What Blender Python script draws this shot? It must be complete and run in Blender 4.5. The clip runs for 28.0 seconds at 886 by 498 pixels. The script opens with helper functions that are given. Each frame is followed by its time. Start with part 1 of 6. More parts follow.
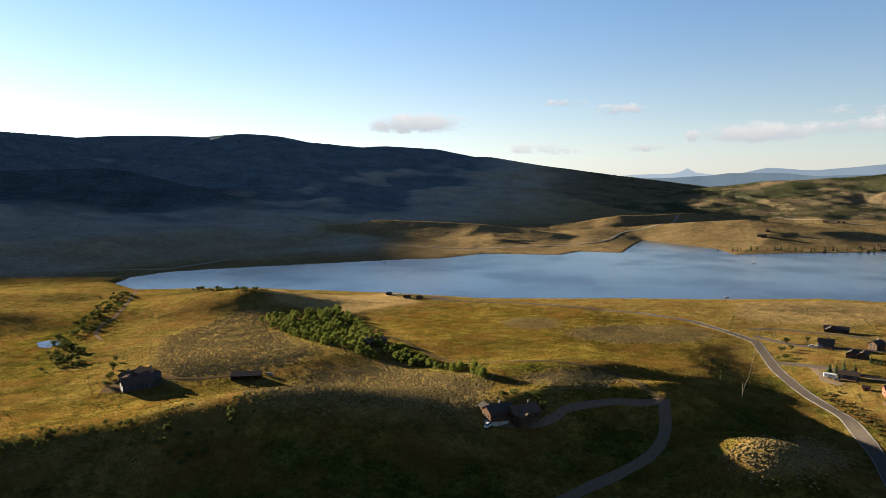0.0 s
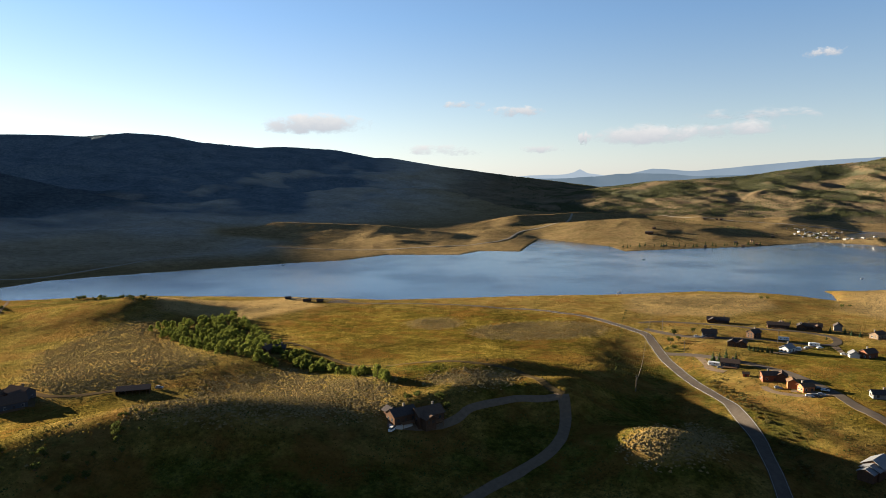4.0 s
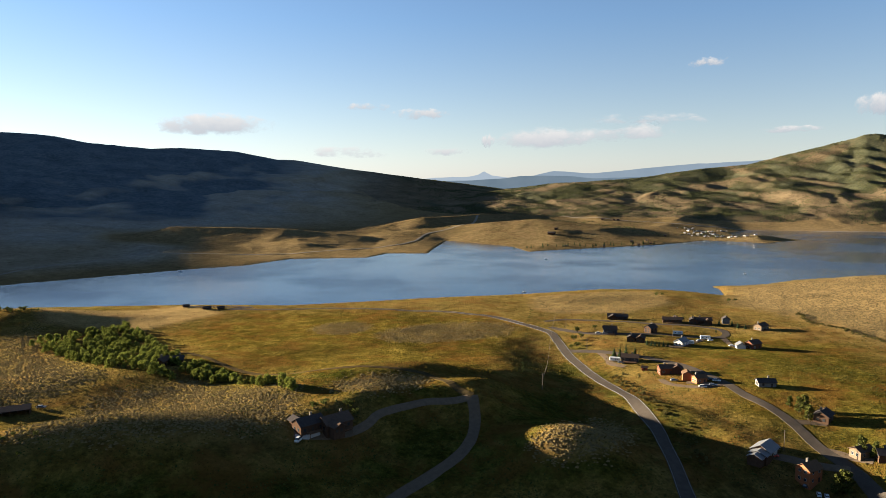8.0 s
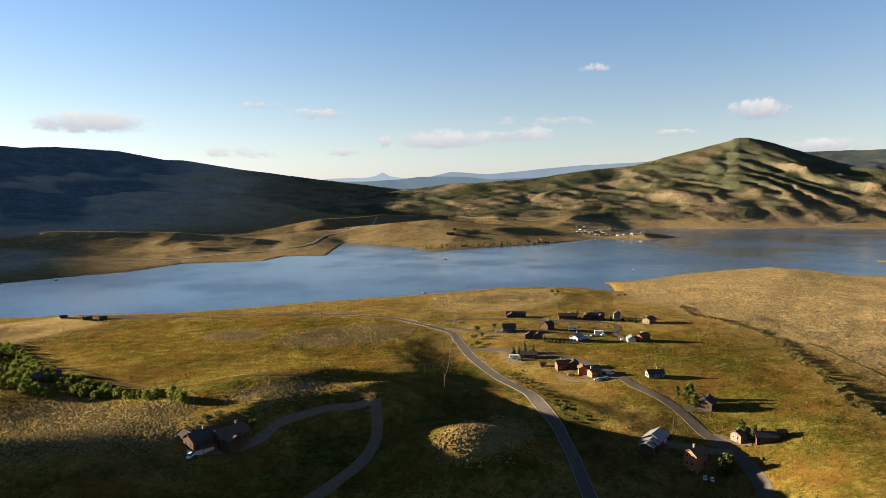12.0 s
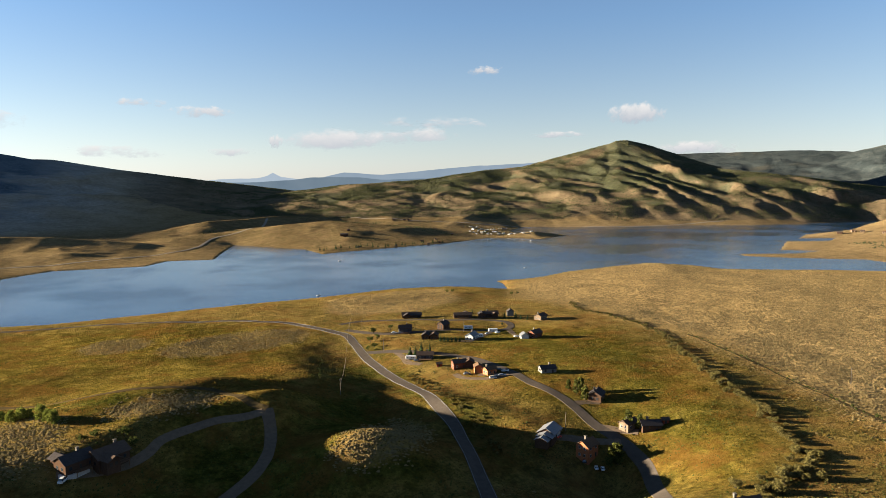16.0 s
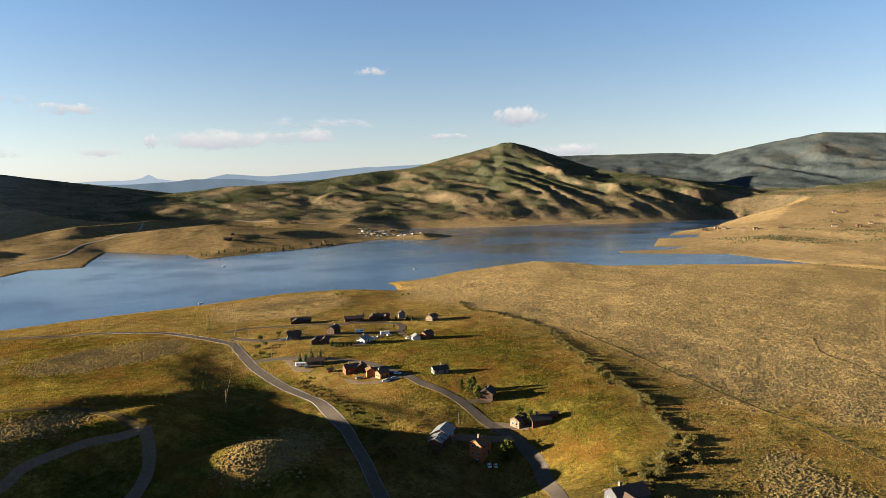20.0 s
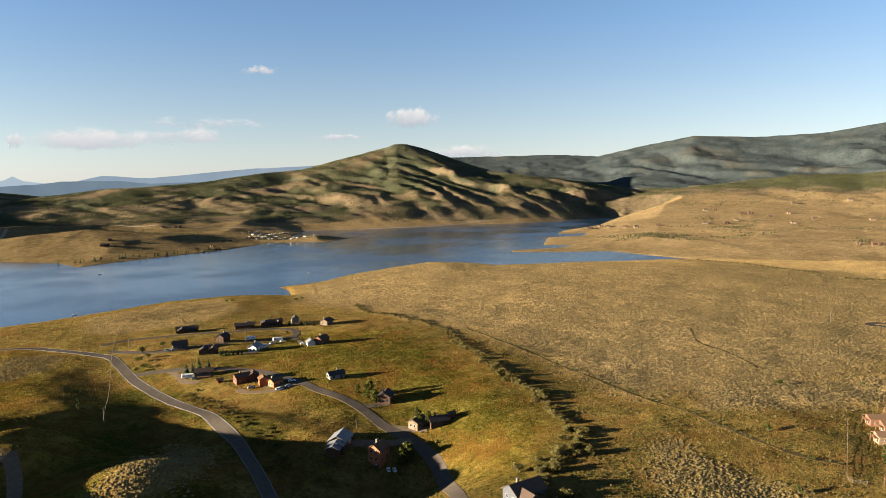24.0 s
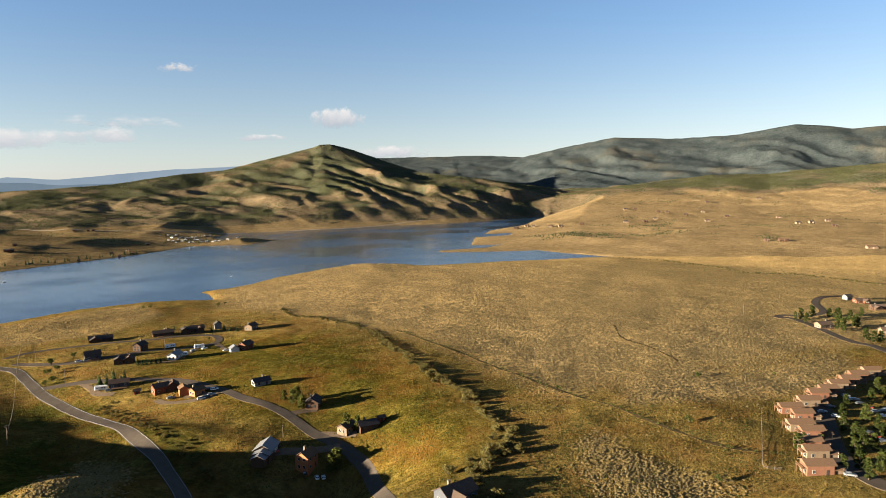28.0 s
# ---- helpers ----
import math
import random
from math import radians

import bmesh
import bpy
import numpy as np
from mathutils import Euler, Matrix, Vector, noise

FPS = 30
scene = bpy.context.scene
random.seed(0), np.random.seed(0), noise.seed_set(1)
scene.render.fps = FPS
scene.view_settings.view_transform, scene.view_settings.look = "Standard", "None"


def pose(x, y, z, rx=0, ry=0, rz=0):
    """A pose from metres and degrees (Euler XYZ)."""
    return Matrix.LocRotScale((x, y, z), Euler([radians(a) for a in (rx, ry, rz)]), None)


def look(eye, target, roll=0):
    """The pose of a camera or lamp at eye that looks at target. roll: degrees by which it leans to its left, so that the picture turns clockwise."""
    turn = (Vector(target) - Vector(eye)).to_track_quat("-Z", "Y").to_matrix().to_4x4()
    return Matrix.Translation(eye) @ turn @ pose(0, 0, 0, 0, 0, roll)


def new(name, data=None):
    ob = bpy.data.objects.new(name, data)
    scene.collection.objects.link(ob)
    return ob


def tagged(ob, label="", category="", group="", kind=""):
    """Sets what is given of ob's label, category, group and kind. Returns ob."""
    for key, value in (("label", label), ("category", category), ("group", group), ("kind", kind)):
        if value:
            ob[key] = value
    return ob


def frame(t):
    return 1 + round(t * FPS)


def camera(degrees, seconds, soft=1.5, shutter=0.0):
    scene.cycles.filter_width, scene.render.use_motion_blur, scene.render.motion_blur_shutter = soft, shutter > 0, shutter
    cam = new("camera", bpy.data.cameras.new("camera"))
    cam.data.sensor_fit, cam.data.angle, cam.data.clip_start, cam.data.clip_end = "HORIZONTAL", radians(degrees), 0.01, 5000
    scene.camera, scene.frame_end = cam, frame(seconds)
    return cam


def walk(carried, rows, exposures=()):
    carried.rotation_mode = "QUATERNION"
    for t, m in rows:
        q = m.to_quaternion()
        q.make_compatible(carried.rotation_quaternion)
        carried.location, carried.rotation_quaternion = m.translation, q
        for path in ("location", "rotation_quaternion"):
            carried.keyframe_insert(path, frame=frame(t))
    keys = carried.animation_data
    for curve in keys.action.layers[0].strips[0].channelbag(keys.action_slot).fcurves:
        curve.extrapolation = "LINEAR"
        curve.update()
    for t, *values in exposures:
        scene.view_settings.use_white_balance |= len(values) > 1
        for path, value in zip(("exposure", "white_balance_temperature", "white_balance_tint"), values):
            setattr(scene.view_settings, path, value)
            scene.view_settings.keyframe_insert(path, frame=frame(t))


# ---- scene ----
cam = camera(65.99, 28.0, soft=0.65)
# seconds, x, y, z, yaw, pitch, roll of the hovering drone, which pans to the right
ROWS = [
    (0.0, 0.00, 0.00, 140.00, -0.00, -5.96, 0.04),
    (0.5, 0.05, 0.57, 139.94, -1.11, -5.94, 0.08),
    (1.0, 0.10, 1.12, 139.88, -2.23, -5.94, 0.08),
    (1.5, 0.16, 1.68, 139.82, -3.37, -5.94, 0.15),
    (2.0, 0.22, 2.23, 139.77, -4.45, -5.93, 0.20),
    (2.5, 0.29, 2.77, 139.72, -5.48, -5.92, 0.21),
    (3.0, 0.36, 3.31, 139.68, -6.47, -5.90, 0.18),
    (3.5, 0.44, 3.84, 139.64, -7.41, -5.90, 0.18),
    (5.5, 0.80, 5.92, 139.51, -11.19, -5.78, 0.26),
    (6.0, 0.91, 6.42, 139.48, -12.23, -5.75, 0.23),
    (6.5, 1.02, 6.92, 139.46, -13.23, -5.75, 0.21),
    (7.0, 1.13, 7.41, 139.44, -14.22, -5.74, 0.23),
    (7.5, 1.25, 7.90, 139.43, -15.18, -5.74, 0.26),
    (8.0, 1.38, 8.38, 139.41, -16.17, -5.73, 0.26),
    (8.5, 1.51, 8.86, 139.40, -17.20, -5.73, 0.27),
    (9.0, 1.65, 9.33, 139.39, -18.25, -5.72, 0.29),
    (9.5, 1.79, 9.79, 139.38, -19.32, -5.72, 0.27),
    (10.0, 1.94, 10.25, 139.37, -20.36, -5.73, 0.26),
    (10.5, 2.09, 10.70, 139.37, -21.42, -5.72, 0.29),
    (11.0, 2.25, 11.14, 139.36, -22.47, -5.71, 0.31),
    (11.5, 2.42, 11.58, 139.36, -23.55, -5.71, 0.35),
    (12.0, 2.59, 12.01, 139.36, -24.63, -5.70, 0.34),
    (12.5, 2.77, 12.44, 139.35, -25.70, -5.70, 0.30),
    (14.5, 3.54, 14.08, 139.36, -30.09, -5.70, 0.36),
    (15.0, 3.75, 14.48, 139.36, -31.25, -5.71, 0.36),
    (15.5, 3.96, 14.86, 139.36, -32.38, -5.71, 0.36),
    (16.0, 4.18, 15.24, 139.36, -33.52, -5.71, 0.40),
    (16.5, 4.41, 15.62, 139.36, -34.67, -5.70, 0.46),
    (17.0, 4.64, 15.99, 139.36, -35.81, -5.69, 0.47),
    (17.5, 4.88, 16.35, 139.36, -36.98, -5.69, 0.49),
    (18.0, 5.13, 16.70, 139.36, -38.19, -5.68, 0.54),
    (18.5, 5.38, 17.05, 139.36, -39.41, -5.68, 0.54),
    (19.0, 5.64, 17.39, 139.36, -40.59, -5.67, 0.52),
    (19.5, 5.90, 17.72, 139.36, -41.70, -5.67, 0.52),
    (20.0, 6.17, 18.05, 139.35, -42.80, -5.66, 0.56),
    (20.5, 6.45, 18.37, 139.35, -43.93, -5.65, 0.57),
    (21.0, 6.74, 18.68, 139.34, -45.14, -5.65, 0.58),
    (21.5, 7.03, 18.99, 139.33, -46.39, -5.66, 0.59),
    (23.5, 8.26, 20.14, 139.28, -50.74, -5.65, 0.71),
    (24.0, 8.59, 20.41, 139.26, -51.68, -5.65, 0.73),
    (24.5, 8.92, 20.67, 139.24, -52.31, -5.64, 0.75),
    (25.0, 9.26, 20.93, 139.21, -52.97, -5.64, 0.75),
    (25.5, 9.61, 21.18, 139.19, -53.76, -5.65, 0.74),
    (26.0, 9.96, 21.42, 139.16, -54.60, -5.65, 0.75),
    (26.5, 10.32, 21.65, 139.12, -55.47, -5.65, 0.78),
    (27.0, 10.69, 21.88, 139.09, -56.35, -5.65, 0.81),
    (27.5, 11.07, 22.10, 139.05, -57.14, -5.66, 0.85),
    (28.0, 11.45, 22.31, 139.00, -57.75, -5.67, 0.87),
]
walk(cam, [(t, pose(x, y, z, 90 + pitch, roll, yaw)) for t, x, y, z, yaw, pitch, roll in ROWS])

# ---------------------------------------------------------------- low evening sun from the left, clear sky
SUN_AZ, SUN_EL = -50.0, 8.0
world = bpy.data.worlds.new("evening_sky")
scene.world = world
world.use_nodes = True
wn = world.node_tree
sky = wn.nodes.new("ShaderNodeTexSky")
sky.sky_type, sky.sun_disc = "NISHITA", False
sky.sun_elevation, sky.sun_rotation = radians(SUN_EL), radians(SUN_AZ)
sky.altitude, sky.air_density, sky.dust_density, sky.ozone_density = 2200, 1.2, 0.4, 2.0
background = wn.nodes["Background"]
background.inputs["Strength"].default_value = 0.05
tone = wn.nodes.new("ShaderNodeMix")
tone.data_type, tone.blend_type = "RGBA", "MULTIPLY"
tone.inputs["Factor"].default_value, tone.inputs["B"].default_value = 1.0, (1.09, 1.12, 1.31, 1)
wn.links.new(sky.outputs[0], tone.inputs["A"])
# the air near the horizon is paler and less coloured
grey, pale, level, up = (wn.nodes.new("ShaderNode" + k) for k in ("RGBToBW", "Mix", "MapRange", "SeparateXYZ"))
direction, whitened = wn.nodes.new("ShaderNodeTexCoord"), wn.nodes.new("ShaderNodeMix")
wn.links.new(direction.outputs["Generated"], up.inputs[0])
wn.links.new(up.outputs[2], level.inputs["Value"])
level.inputs["From Min"].default_value, level.inputs["From Max"].default_value = 0.0, 0.22
level.inputs["To Min"].default_value, level.inputs["To Max"].default_value = 0.62, 0.0
pale.data_type, pale.blend_type = whitened.data_type, whitened.blend_type = "RGBA", "MULTIPLY"
whitened.blend_type = "MIX"
pale.inputs["Factor"].default_value, pale.inputs["B"].default_value = 1.0, (0.93, 1.0, 1.12, 1)
wn.links.new(tone.outputs["Result"], grey.inputs[0])
wn.links.new(grey.outputs[0], pale.inputs["A"])
wn.links.new(level.outputs[0], whitened.inputs["Factor"])
wn.links.new(tone.outputs["Result"], whitened.inputs["A"])
wn.links.new(pale.outputs["Result"], whitened.inputs["B"])
wn.links.new(whitened.outputs["Result"], background.inputs["Color"])
sun = new("sun", bpy.data.lights.new("sun", "SUN"))
sun.data.energy, sun.data.angle, sun.data.color = 12.0, radians(0.55), (1.0, 0.862, 0.65)
sun.matrix_world = look((math.sin(radians(SUN_AZ)) * 1000, math.cos(radians(SUN_AZ)) * 1000, 1000 * math.tan(radians(SUN_EL))), (0, 0, 0))
CLOUD_GLOW, HAZE_GLOW = 0.26, 0.25          # painted glow of the sunlit clouds and of the distant haze
scene.view_settings.exposure = 1.8


# ---------------------------------------------------------------- materials
def nodes_of(name):
    m = bpy.data.materials.new(name)
    m.use_nodes = True
    nt = m.node_tree
    return m, nt, nt.nodes["Principled BSDF"]


def node(nt, kind, **values):
    n = nt.nodes.new(kind)
    for key, value in values.items():
        n.inputs[key.replace("_", " ")].default_value = value
    return n


def noise_of(nt, coord, scale, detail=4.0, rough=0.55):
    n = node(nt, "ShaderNodeTexNoise", Scale=scale, Detail=detail, Roughness=rough)
    nt.links.new(coord, n.inputs["Vector"])
    return n.outputs["Fac"]


def ramp(nt, fac, *stops):
    r = nt.nodes.new("ShaderNodeValToRGB")
    while len(r.color_ramp.elements) < len(stops):
        r.color_ramp.elements.new(0.5)
    for e, (pos, col) in zip(r.color_ramp.elements, stops):
        e.position, e.color = pos, (*col, 1) if len(col) == 3 else col
    nt.links.new(fac, r.inputs["Fac"])
    return r.outputs["Color"]


def mix(nt, fac, a, b, blend="MIX"):
    m = nt.nodes.new("ShaderNodeMix")
    m.data_type, m.blend_type = "RGBA", blend
    for sock, value in ((m.inputs["Factor"], fac), (m.inputs["A"], a), (m.inputs["B"], b)):
        if isinstance(value, bpy.types.NodeSocket):
            nt.links.new(value, sock)
        else:
            sock.default_value = value if isinstance(value, float) else (*value, 1)
    return m.outputs["Result"]


def maths(nt, op, a, b=0.0):
    m = nt.nodes.new("ShaderNodeMath")
    m.operation = op
    for sock, value in zip(m.inputs, (a, b)):
        if isinstance(value, bpy.types.NodeSocket):
            nt.links.new(value, sock)
        else:
            sock.default_value = value
    return m.outputs[0]


def bumped(nt, bsdf, fac, strength, distance):
    b = node(nt, "ShaderNodeBump", Strength=strength, Distance=distance)
    nt.links.new(fac, b.inputs["Height"])
    nt.links.new(b.outputs[0], bsdf.inputs["Normal"])


def surface(name, dark, light, scale, rough=0.9, metallic=0.0, relief=0.2, depth=0.05, islands=False, fine=7.0):
    """A plain worn surface: two colours mixed by coarse and fine noise, a different shade on each object, fine relief."""
    m, nt, bsdf = nodes_of(name)
    coord = nt.nodes.new("ShaderNodeTexCoord").outputs["Object"]
    coarse, small = noise_of(nt, coord, scale), noise_of(nt, coord, scale * fine, 3.0)
    fac = maths(nt, "ADD", maths(nt, "MULTIPLY", coarse, 0.6), maths(nt, "MULTIPLY", small, 0.4))
    col = ramp(nt, fac, (0.3, dark), (0.7, light))
    if islands:
        r = nt.nodes.new("ShaderNodeNewGeometry").outputs["Random Per Island"]
    else:
        r = nt.nodes.new("ShaderNodeObjectInfo").outputs["Random"]
    col = mix(nt, maths(nt, "MULTIPLY", r, 0.35), col, dark)
    nt.links.new(col, bsdf.inputs["Base Color"])
    bsdf.inputs["Roughness"].default_value, bsdf.inputs["Metallic"].default_value = rough, metallic
    bsdf.inputs["Specular IOR Level"].default_value = 0.1 if rough < 0.82 else 0.0
    bumped(nt, bsdf, small, relief, depth)
    return m


def ground_material():
    """Dry grass, green meadow, sagebrush soil and wooded slope, mixed by the land cover stored on the ground's
    vertices; far haze and foreground shade are painted in.
    """
    m, nt, bsdf = nodes_of("land")
    coord = nt.nodes.new("ShaderNodeTexCoord").outputs["Object"]
    att = nt.nodes.new("ShaderNodeAttribute")
    att.attribute_name = "cover"
    sep = nt.nodes.new("ShaderNodeSeparateColor")
    nt.links.new(att.outputs["Color"], sep.inputs[0])
    sage, green, wood = sep.outputs
    big, mid = noise_of(nt, coord, 0.012, 5.0), noise_of(nt, coord, 0.09, 5.0, 0.65)
    fine, tuft = noise_of(nt, coord, 0.4, 5.0, 0.75), noise_of(nt, coord, 2.2, 2.0)
    patch = maths(nt, "ADD", maths(nt, "MULTIPLY", big, 0.25), maths(nt, "ADD", maths(nt, "MULTIPLY", mid, 0.35), maths(nt, "MULTIPLY", fine, 0.4)))
    straw = ramp(nt, patch, (0.40, (0.056, 0.039, 0.010)), (0.5, (0.105, 0.072, 0.019)), (0.60, (0.165, 0.112, 0.034)))
    grass = ramp(nt, patch, (0.41, (0.023, 0.020, 0.003)), (0.5, (0.074, 0.057, 0.008)), (0.59, (0.152, 0.106, 0.018)))
    soil = ramp(nt, patch, (0.36, (0.205, 0.138, 0.057)), (0.5, (0.275, 0.184, 0.077)), (0.64, (0.345, 0.232, 0.101)))
    trees = ramp(nt, patch, (0.41, (0.022, 0.026, 0.015)), (0.5, (0.050, 0.051, 0.030)), (0.60, (0.094, 0.084, 0.050)))
    edge = maths(nt, "MULTIPLY", maths(nt, "SUBTRACT", mid, 0.5), 0.9)
    green_f = maths(nt, "MINIMUM", maths(nt, "MAXIMUM", maths(nt, "ADD", green, maths(nt, "MULTIPLY", edge, 0.6)), 0.0), 1.0)
    sage_f = maths(nt, "MINIMUM", maths(nt, "MAXIMUM", maths(nt, "ADD", sage, maths(nt, "MULTIPLY", edge, 0.4)), 0.0), 1.0)
    # deep green of moist grass, darkened to paint the foreground's shade as well
    lush_shade = ramp(nt, patch, (0.41, (0.010, 0.014, 0.002)), (0.5, (0.031, 0.039, 0.006)), (0.59, (0.070, 0.076, 0.013)))
    grass = mix(nt, maths(nt, "MINIMUM", maths(nt, "MAXIMUM", maths(nt, "MULTIPLY", maths(nt, "SUBTRACT", green, 0.8), 5.0), 0.0), 0.85), grass, lush_shade)
    rust = ramp(nt, noise_of(nt, coord, 0.035, 6.0, 0.7), (0.46, (0, 0, 0)), (0.60, (0.70, 0.70, 0.70)))
    field = mix(nt, rust, mix(nt, green_f, straw, grass), (0.105, 0.050, 0.012))
    hillside = ramp(nt, patch, (0.41, (0.044, 0.034, 0.021)), (0.5, (0.098, 0.072, 0.045)), (0.60, (0.160, 0.117, 0.075)))
    col = mix(nt, sage_f, field, soil)
    col = mix(nt, maths(nt, "MINIMUM", maths(nt, "MULTIPLY", wood, 3.5), 0.9), col, hillside)
    wood_f = nt.nodes.new("ShaderNodeMapRange")
    wood_f.inputs["From Min"].default_value, wood_f.inputs["From Max"].default_value = 0.42, 0.62
    nt.links.new(maths(nt, "ADD", wood, maths(nt, "MULTIPLY", edge, 0.9)), wood_f.inputs["Value"])
    col = mix(nt, wood_f.outputs[0], col, trees)
    # bare rock on steep rims; high sage, and forest above, have haze painted in
    fir_haze = att.outputs["Alpha"]
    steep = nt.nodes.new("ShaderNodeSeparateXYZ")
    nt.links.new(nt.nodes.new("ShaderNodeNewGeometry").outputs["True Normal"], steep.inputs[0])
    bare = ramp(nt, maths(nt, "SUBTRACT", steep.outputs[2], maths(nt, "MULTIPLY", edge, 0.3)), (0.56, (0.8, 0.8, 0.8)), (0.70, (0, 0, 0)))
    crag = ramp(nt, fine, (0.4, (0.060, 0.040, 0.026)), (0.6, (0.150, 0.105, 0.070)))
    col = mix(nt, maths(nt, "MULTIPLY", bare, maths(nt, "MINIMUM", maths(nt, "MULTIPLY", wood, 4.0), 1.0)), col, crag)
    # paled and blued to stand in for haze on the shaded left mountain
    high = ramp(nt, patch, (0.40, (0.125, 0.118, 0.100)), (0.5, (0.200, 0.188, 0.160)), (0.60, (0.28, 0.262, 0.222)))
    hazy_firs = ramp(nt, patch, (0.40, (0.040, 0.054, 0.062)), (0.5, (0.075, 0.094, 0.104)), (0.60, (0.125, 0.140, 0.140)))
    # darker copies for the sunlit right mountain and the nearer, less hazy spur
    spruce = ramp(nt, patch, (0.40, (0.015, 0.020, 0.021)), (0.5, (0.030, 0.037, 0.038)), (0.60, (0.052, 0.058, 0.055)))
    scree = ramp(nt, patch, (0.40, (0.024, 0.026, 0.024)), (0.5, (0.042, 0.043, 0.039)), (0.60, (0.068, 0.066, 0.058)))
    hazy_firs, high = mix(nt, wood, hazy_firs, spruce), mix(nt, wood, high, scree)
    ragged = maths(nt, "ADD", fir_haze, maths(nt, "MULTIPLY", edge, 0.35))
    col = mix(nt, maths(nt, "MULTIPLY", maths(nt, "MINIMUM", maths(nt, "MULTIPLY", fir_haze, 2.0), 1.0), 0.9), col, high)
    col = mix(nt, ramp(nt, ragged, (0.52, (0, 0, 0)), (0.74, (1, 1, 1))), col, hazy_firs)
    # low brush between the grasses, about a metre across, in drifts
    drift = ramp(nt, noise_of(nt, coord, 0.03, 4.0, 0.6), (0.38, (0.06, 0.06, 0.06)), (0.62, (0.55, 0.55, 0.55)))
    spots = ramp(nt, noise_of(nt, coord, 0.75, 3.0, 0.7), (0.50, (0, 0, 0)), (0.58, (1, 1, 1)))
    copse = ramp(nt, noise_of(nt, coord, 0.10, 4.0, 0.7), (0.54, (0, 0, 0)), (0.62, (0.75, 0.75, 0.75)))
    amount = mix(nt, wood_f.outputs[0], maths(nt, "MULTIPLY", spots, drift), copse)
    amount = mix(nt, fir_haze, amount, (0.0, 0.0, 0.0))
    col = mix(nt, amount, col, mix(nt, sage_f, (0.020, 0.021, 0.004), (0.095, 0.075, 0.040)))
    nt.links.new(col, bsdf.inputs["Base Color"])
    bsdf.inputs["Roughness"].default_value, bsdf.inputs["Specular IOR Level"].default_value = 1.0, 0.0
    bumped(nt, bsdf, maths(nt, "ADD", fine, maths(nt, "MULTIPLY", tuft, 0.5)), 1.0, 1.6)
    return m


def water_material():
    m, nt, bsdf = nodes_of("lake_water")
    coord = nt.nodes.new("ShaderNodeTexCoord").outputs["Object"]
    bsdf.inputs["Base Color"].default_value = (0.012, 0.03, 0.06, 1)
    bsdf.inputs["IOR"].default_value = 1.33
    calm = noise_of(nt, coord, 0.006, 3.0)
    nt.links.new(ramp(nt, calm, (0.42, (0.07, 0.07, 0.07)), (0.6, (0.22, 0.22, 0.22))), bsdf.inputs["Roughness"])
    stretch = nt.nodes.new("ShaderNodeMapping")
    stretch.inputs["Scale"].default_value = (1.0, 0.5, 1.0)
    nt.links.new(coord, stretch.inputs["Vector"])
    bumped(nt, bsdf, noise_of(nt, stretch.outputs[0], 0.35, 5.0, 0.7), 0.35, 0.35)
    return m


def plain_glass(name, colour, rough=0.05):
    m, nt, bsdf = nodes_of(name)
    bsdf.inputs["Base Color"].default_value, bsdf.inputs["Roughness"].default_value = (*colour, 1), rough
    bsdf.inputs["Specular IOR Level"].default_value = 0.8
    return m


LAND, WATER = ground_material(), water_material()
ASPHALT = surface("asphalt", (0.047, 0.038, 0.030), (0.074, 0.061, 0.049), 0.3, 0.85)
GRAVEL = surface("gravel", (0.076, 0.055, 0.037), (0.128, 0.094, 0.064), 0.5, 0.95)
DIRT = surface("dirt", (0.048, 0.033, 0.018), (0.10, 0.069, 0.037), 0.2, 0.95)
PALE_DIRT = surface("pale_dirt", (0.15, 0.125, 0.095), (0.24, 0.205, 0.16), 0.2, 0.95)
TRACK = surface("worn_track", (0.028, 0.021, 0.010), (0.085, 0.060, 0.028), 0.3, 0.95)
CONCRETE = surface("concrete", (0.26, 0.25, 0.235), (0.38, 0.36, 0.335), 0.4, 0.85)
ROAD_PAINT = surface("road_paint", (0.15, 0.15, 0.14), (0.21, 0.21, 0.20), 2.0, 0.7)


WALLS = {
    "redwood": surface("red_brown_siding", (0.077, 0.027, 0.013), (0.130, 0.048, 0.024), 0.9, 0.8),
    "cedar": surface("orange_cedar_siding", (0.200, 0.066, 0.026), (0.270, 0.100, 0.042), 0.9, 0.75),
    "brown": surface("dark_brown_siding", (0.041, 0.024, 0.016), (0.073, 0.044, 0.029), 0.9, 0.85),
    "tan": surface("tan_siding", (0.100, 0.072, 0.049), (0.150, 0.109, 0.074), 0.9, 0.85),
    "slate": surface("slate_grey_siding", (0.034, 0.036, 0.041), (0.058, 0.060, 0.066), 0.9, 0.8),
    "grey": surface("pale_grey_siding", (0.098, 0.094, 0.087), (0.150, 0.142, 0.131), 0.9, 0.8),
    "white": surface("white_siding", (0.300, 0.290, 0.271), (0.378, 0.367, 0.348), 0.9, 0.7),
    "red": surface("barn_red_boards", (0.145, 0.027, 0.015), (0.203, 0.048, 0.027), 0.9, 0.8),
    "pink": surface("salmon_stucco", (0.112, 0.053, 0.033), (0.155, 0.078, 0.050), 0.6, 0.9),
}
ROOFS = {
    "brown": surface("brown_shingles", (0.050, 0.035, 0.027), (0.090, 0.064, 0.049), 1.2, 0.9, fine=12.0),
    "dark": surface("dark_shingles", (0.030, 0.026, 0.025), (0.058, 0.050, 0.047), 1.2, 0.9, fine=12.0),
    "metal": surface("grey_standing_seam", (0.101, 0.101, 0.105), (0.148, 0.148, 0.148), 0.25, 0.5, 0.3),
    "tan": surface("tan_shingles", (0.078, 0.048, 0.030), (0.122, 0.076, 0.048), 1.2, 0.9, fine=12.0),
}
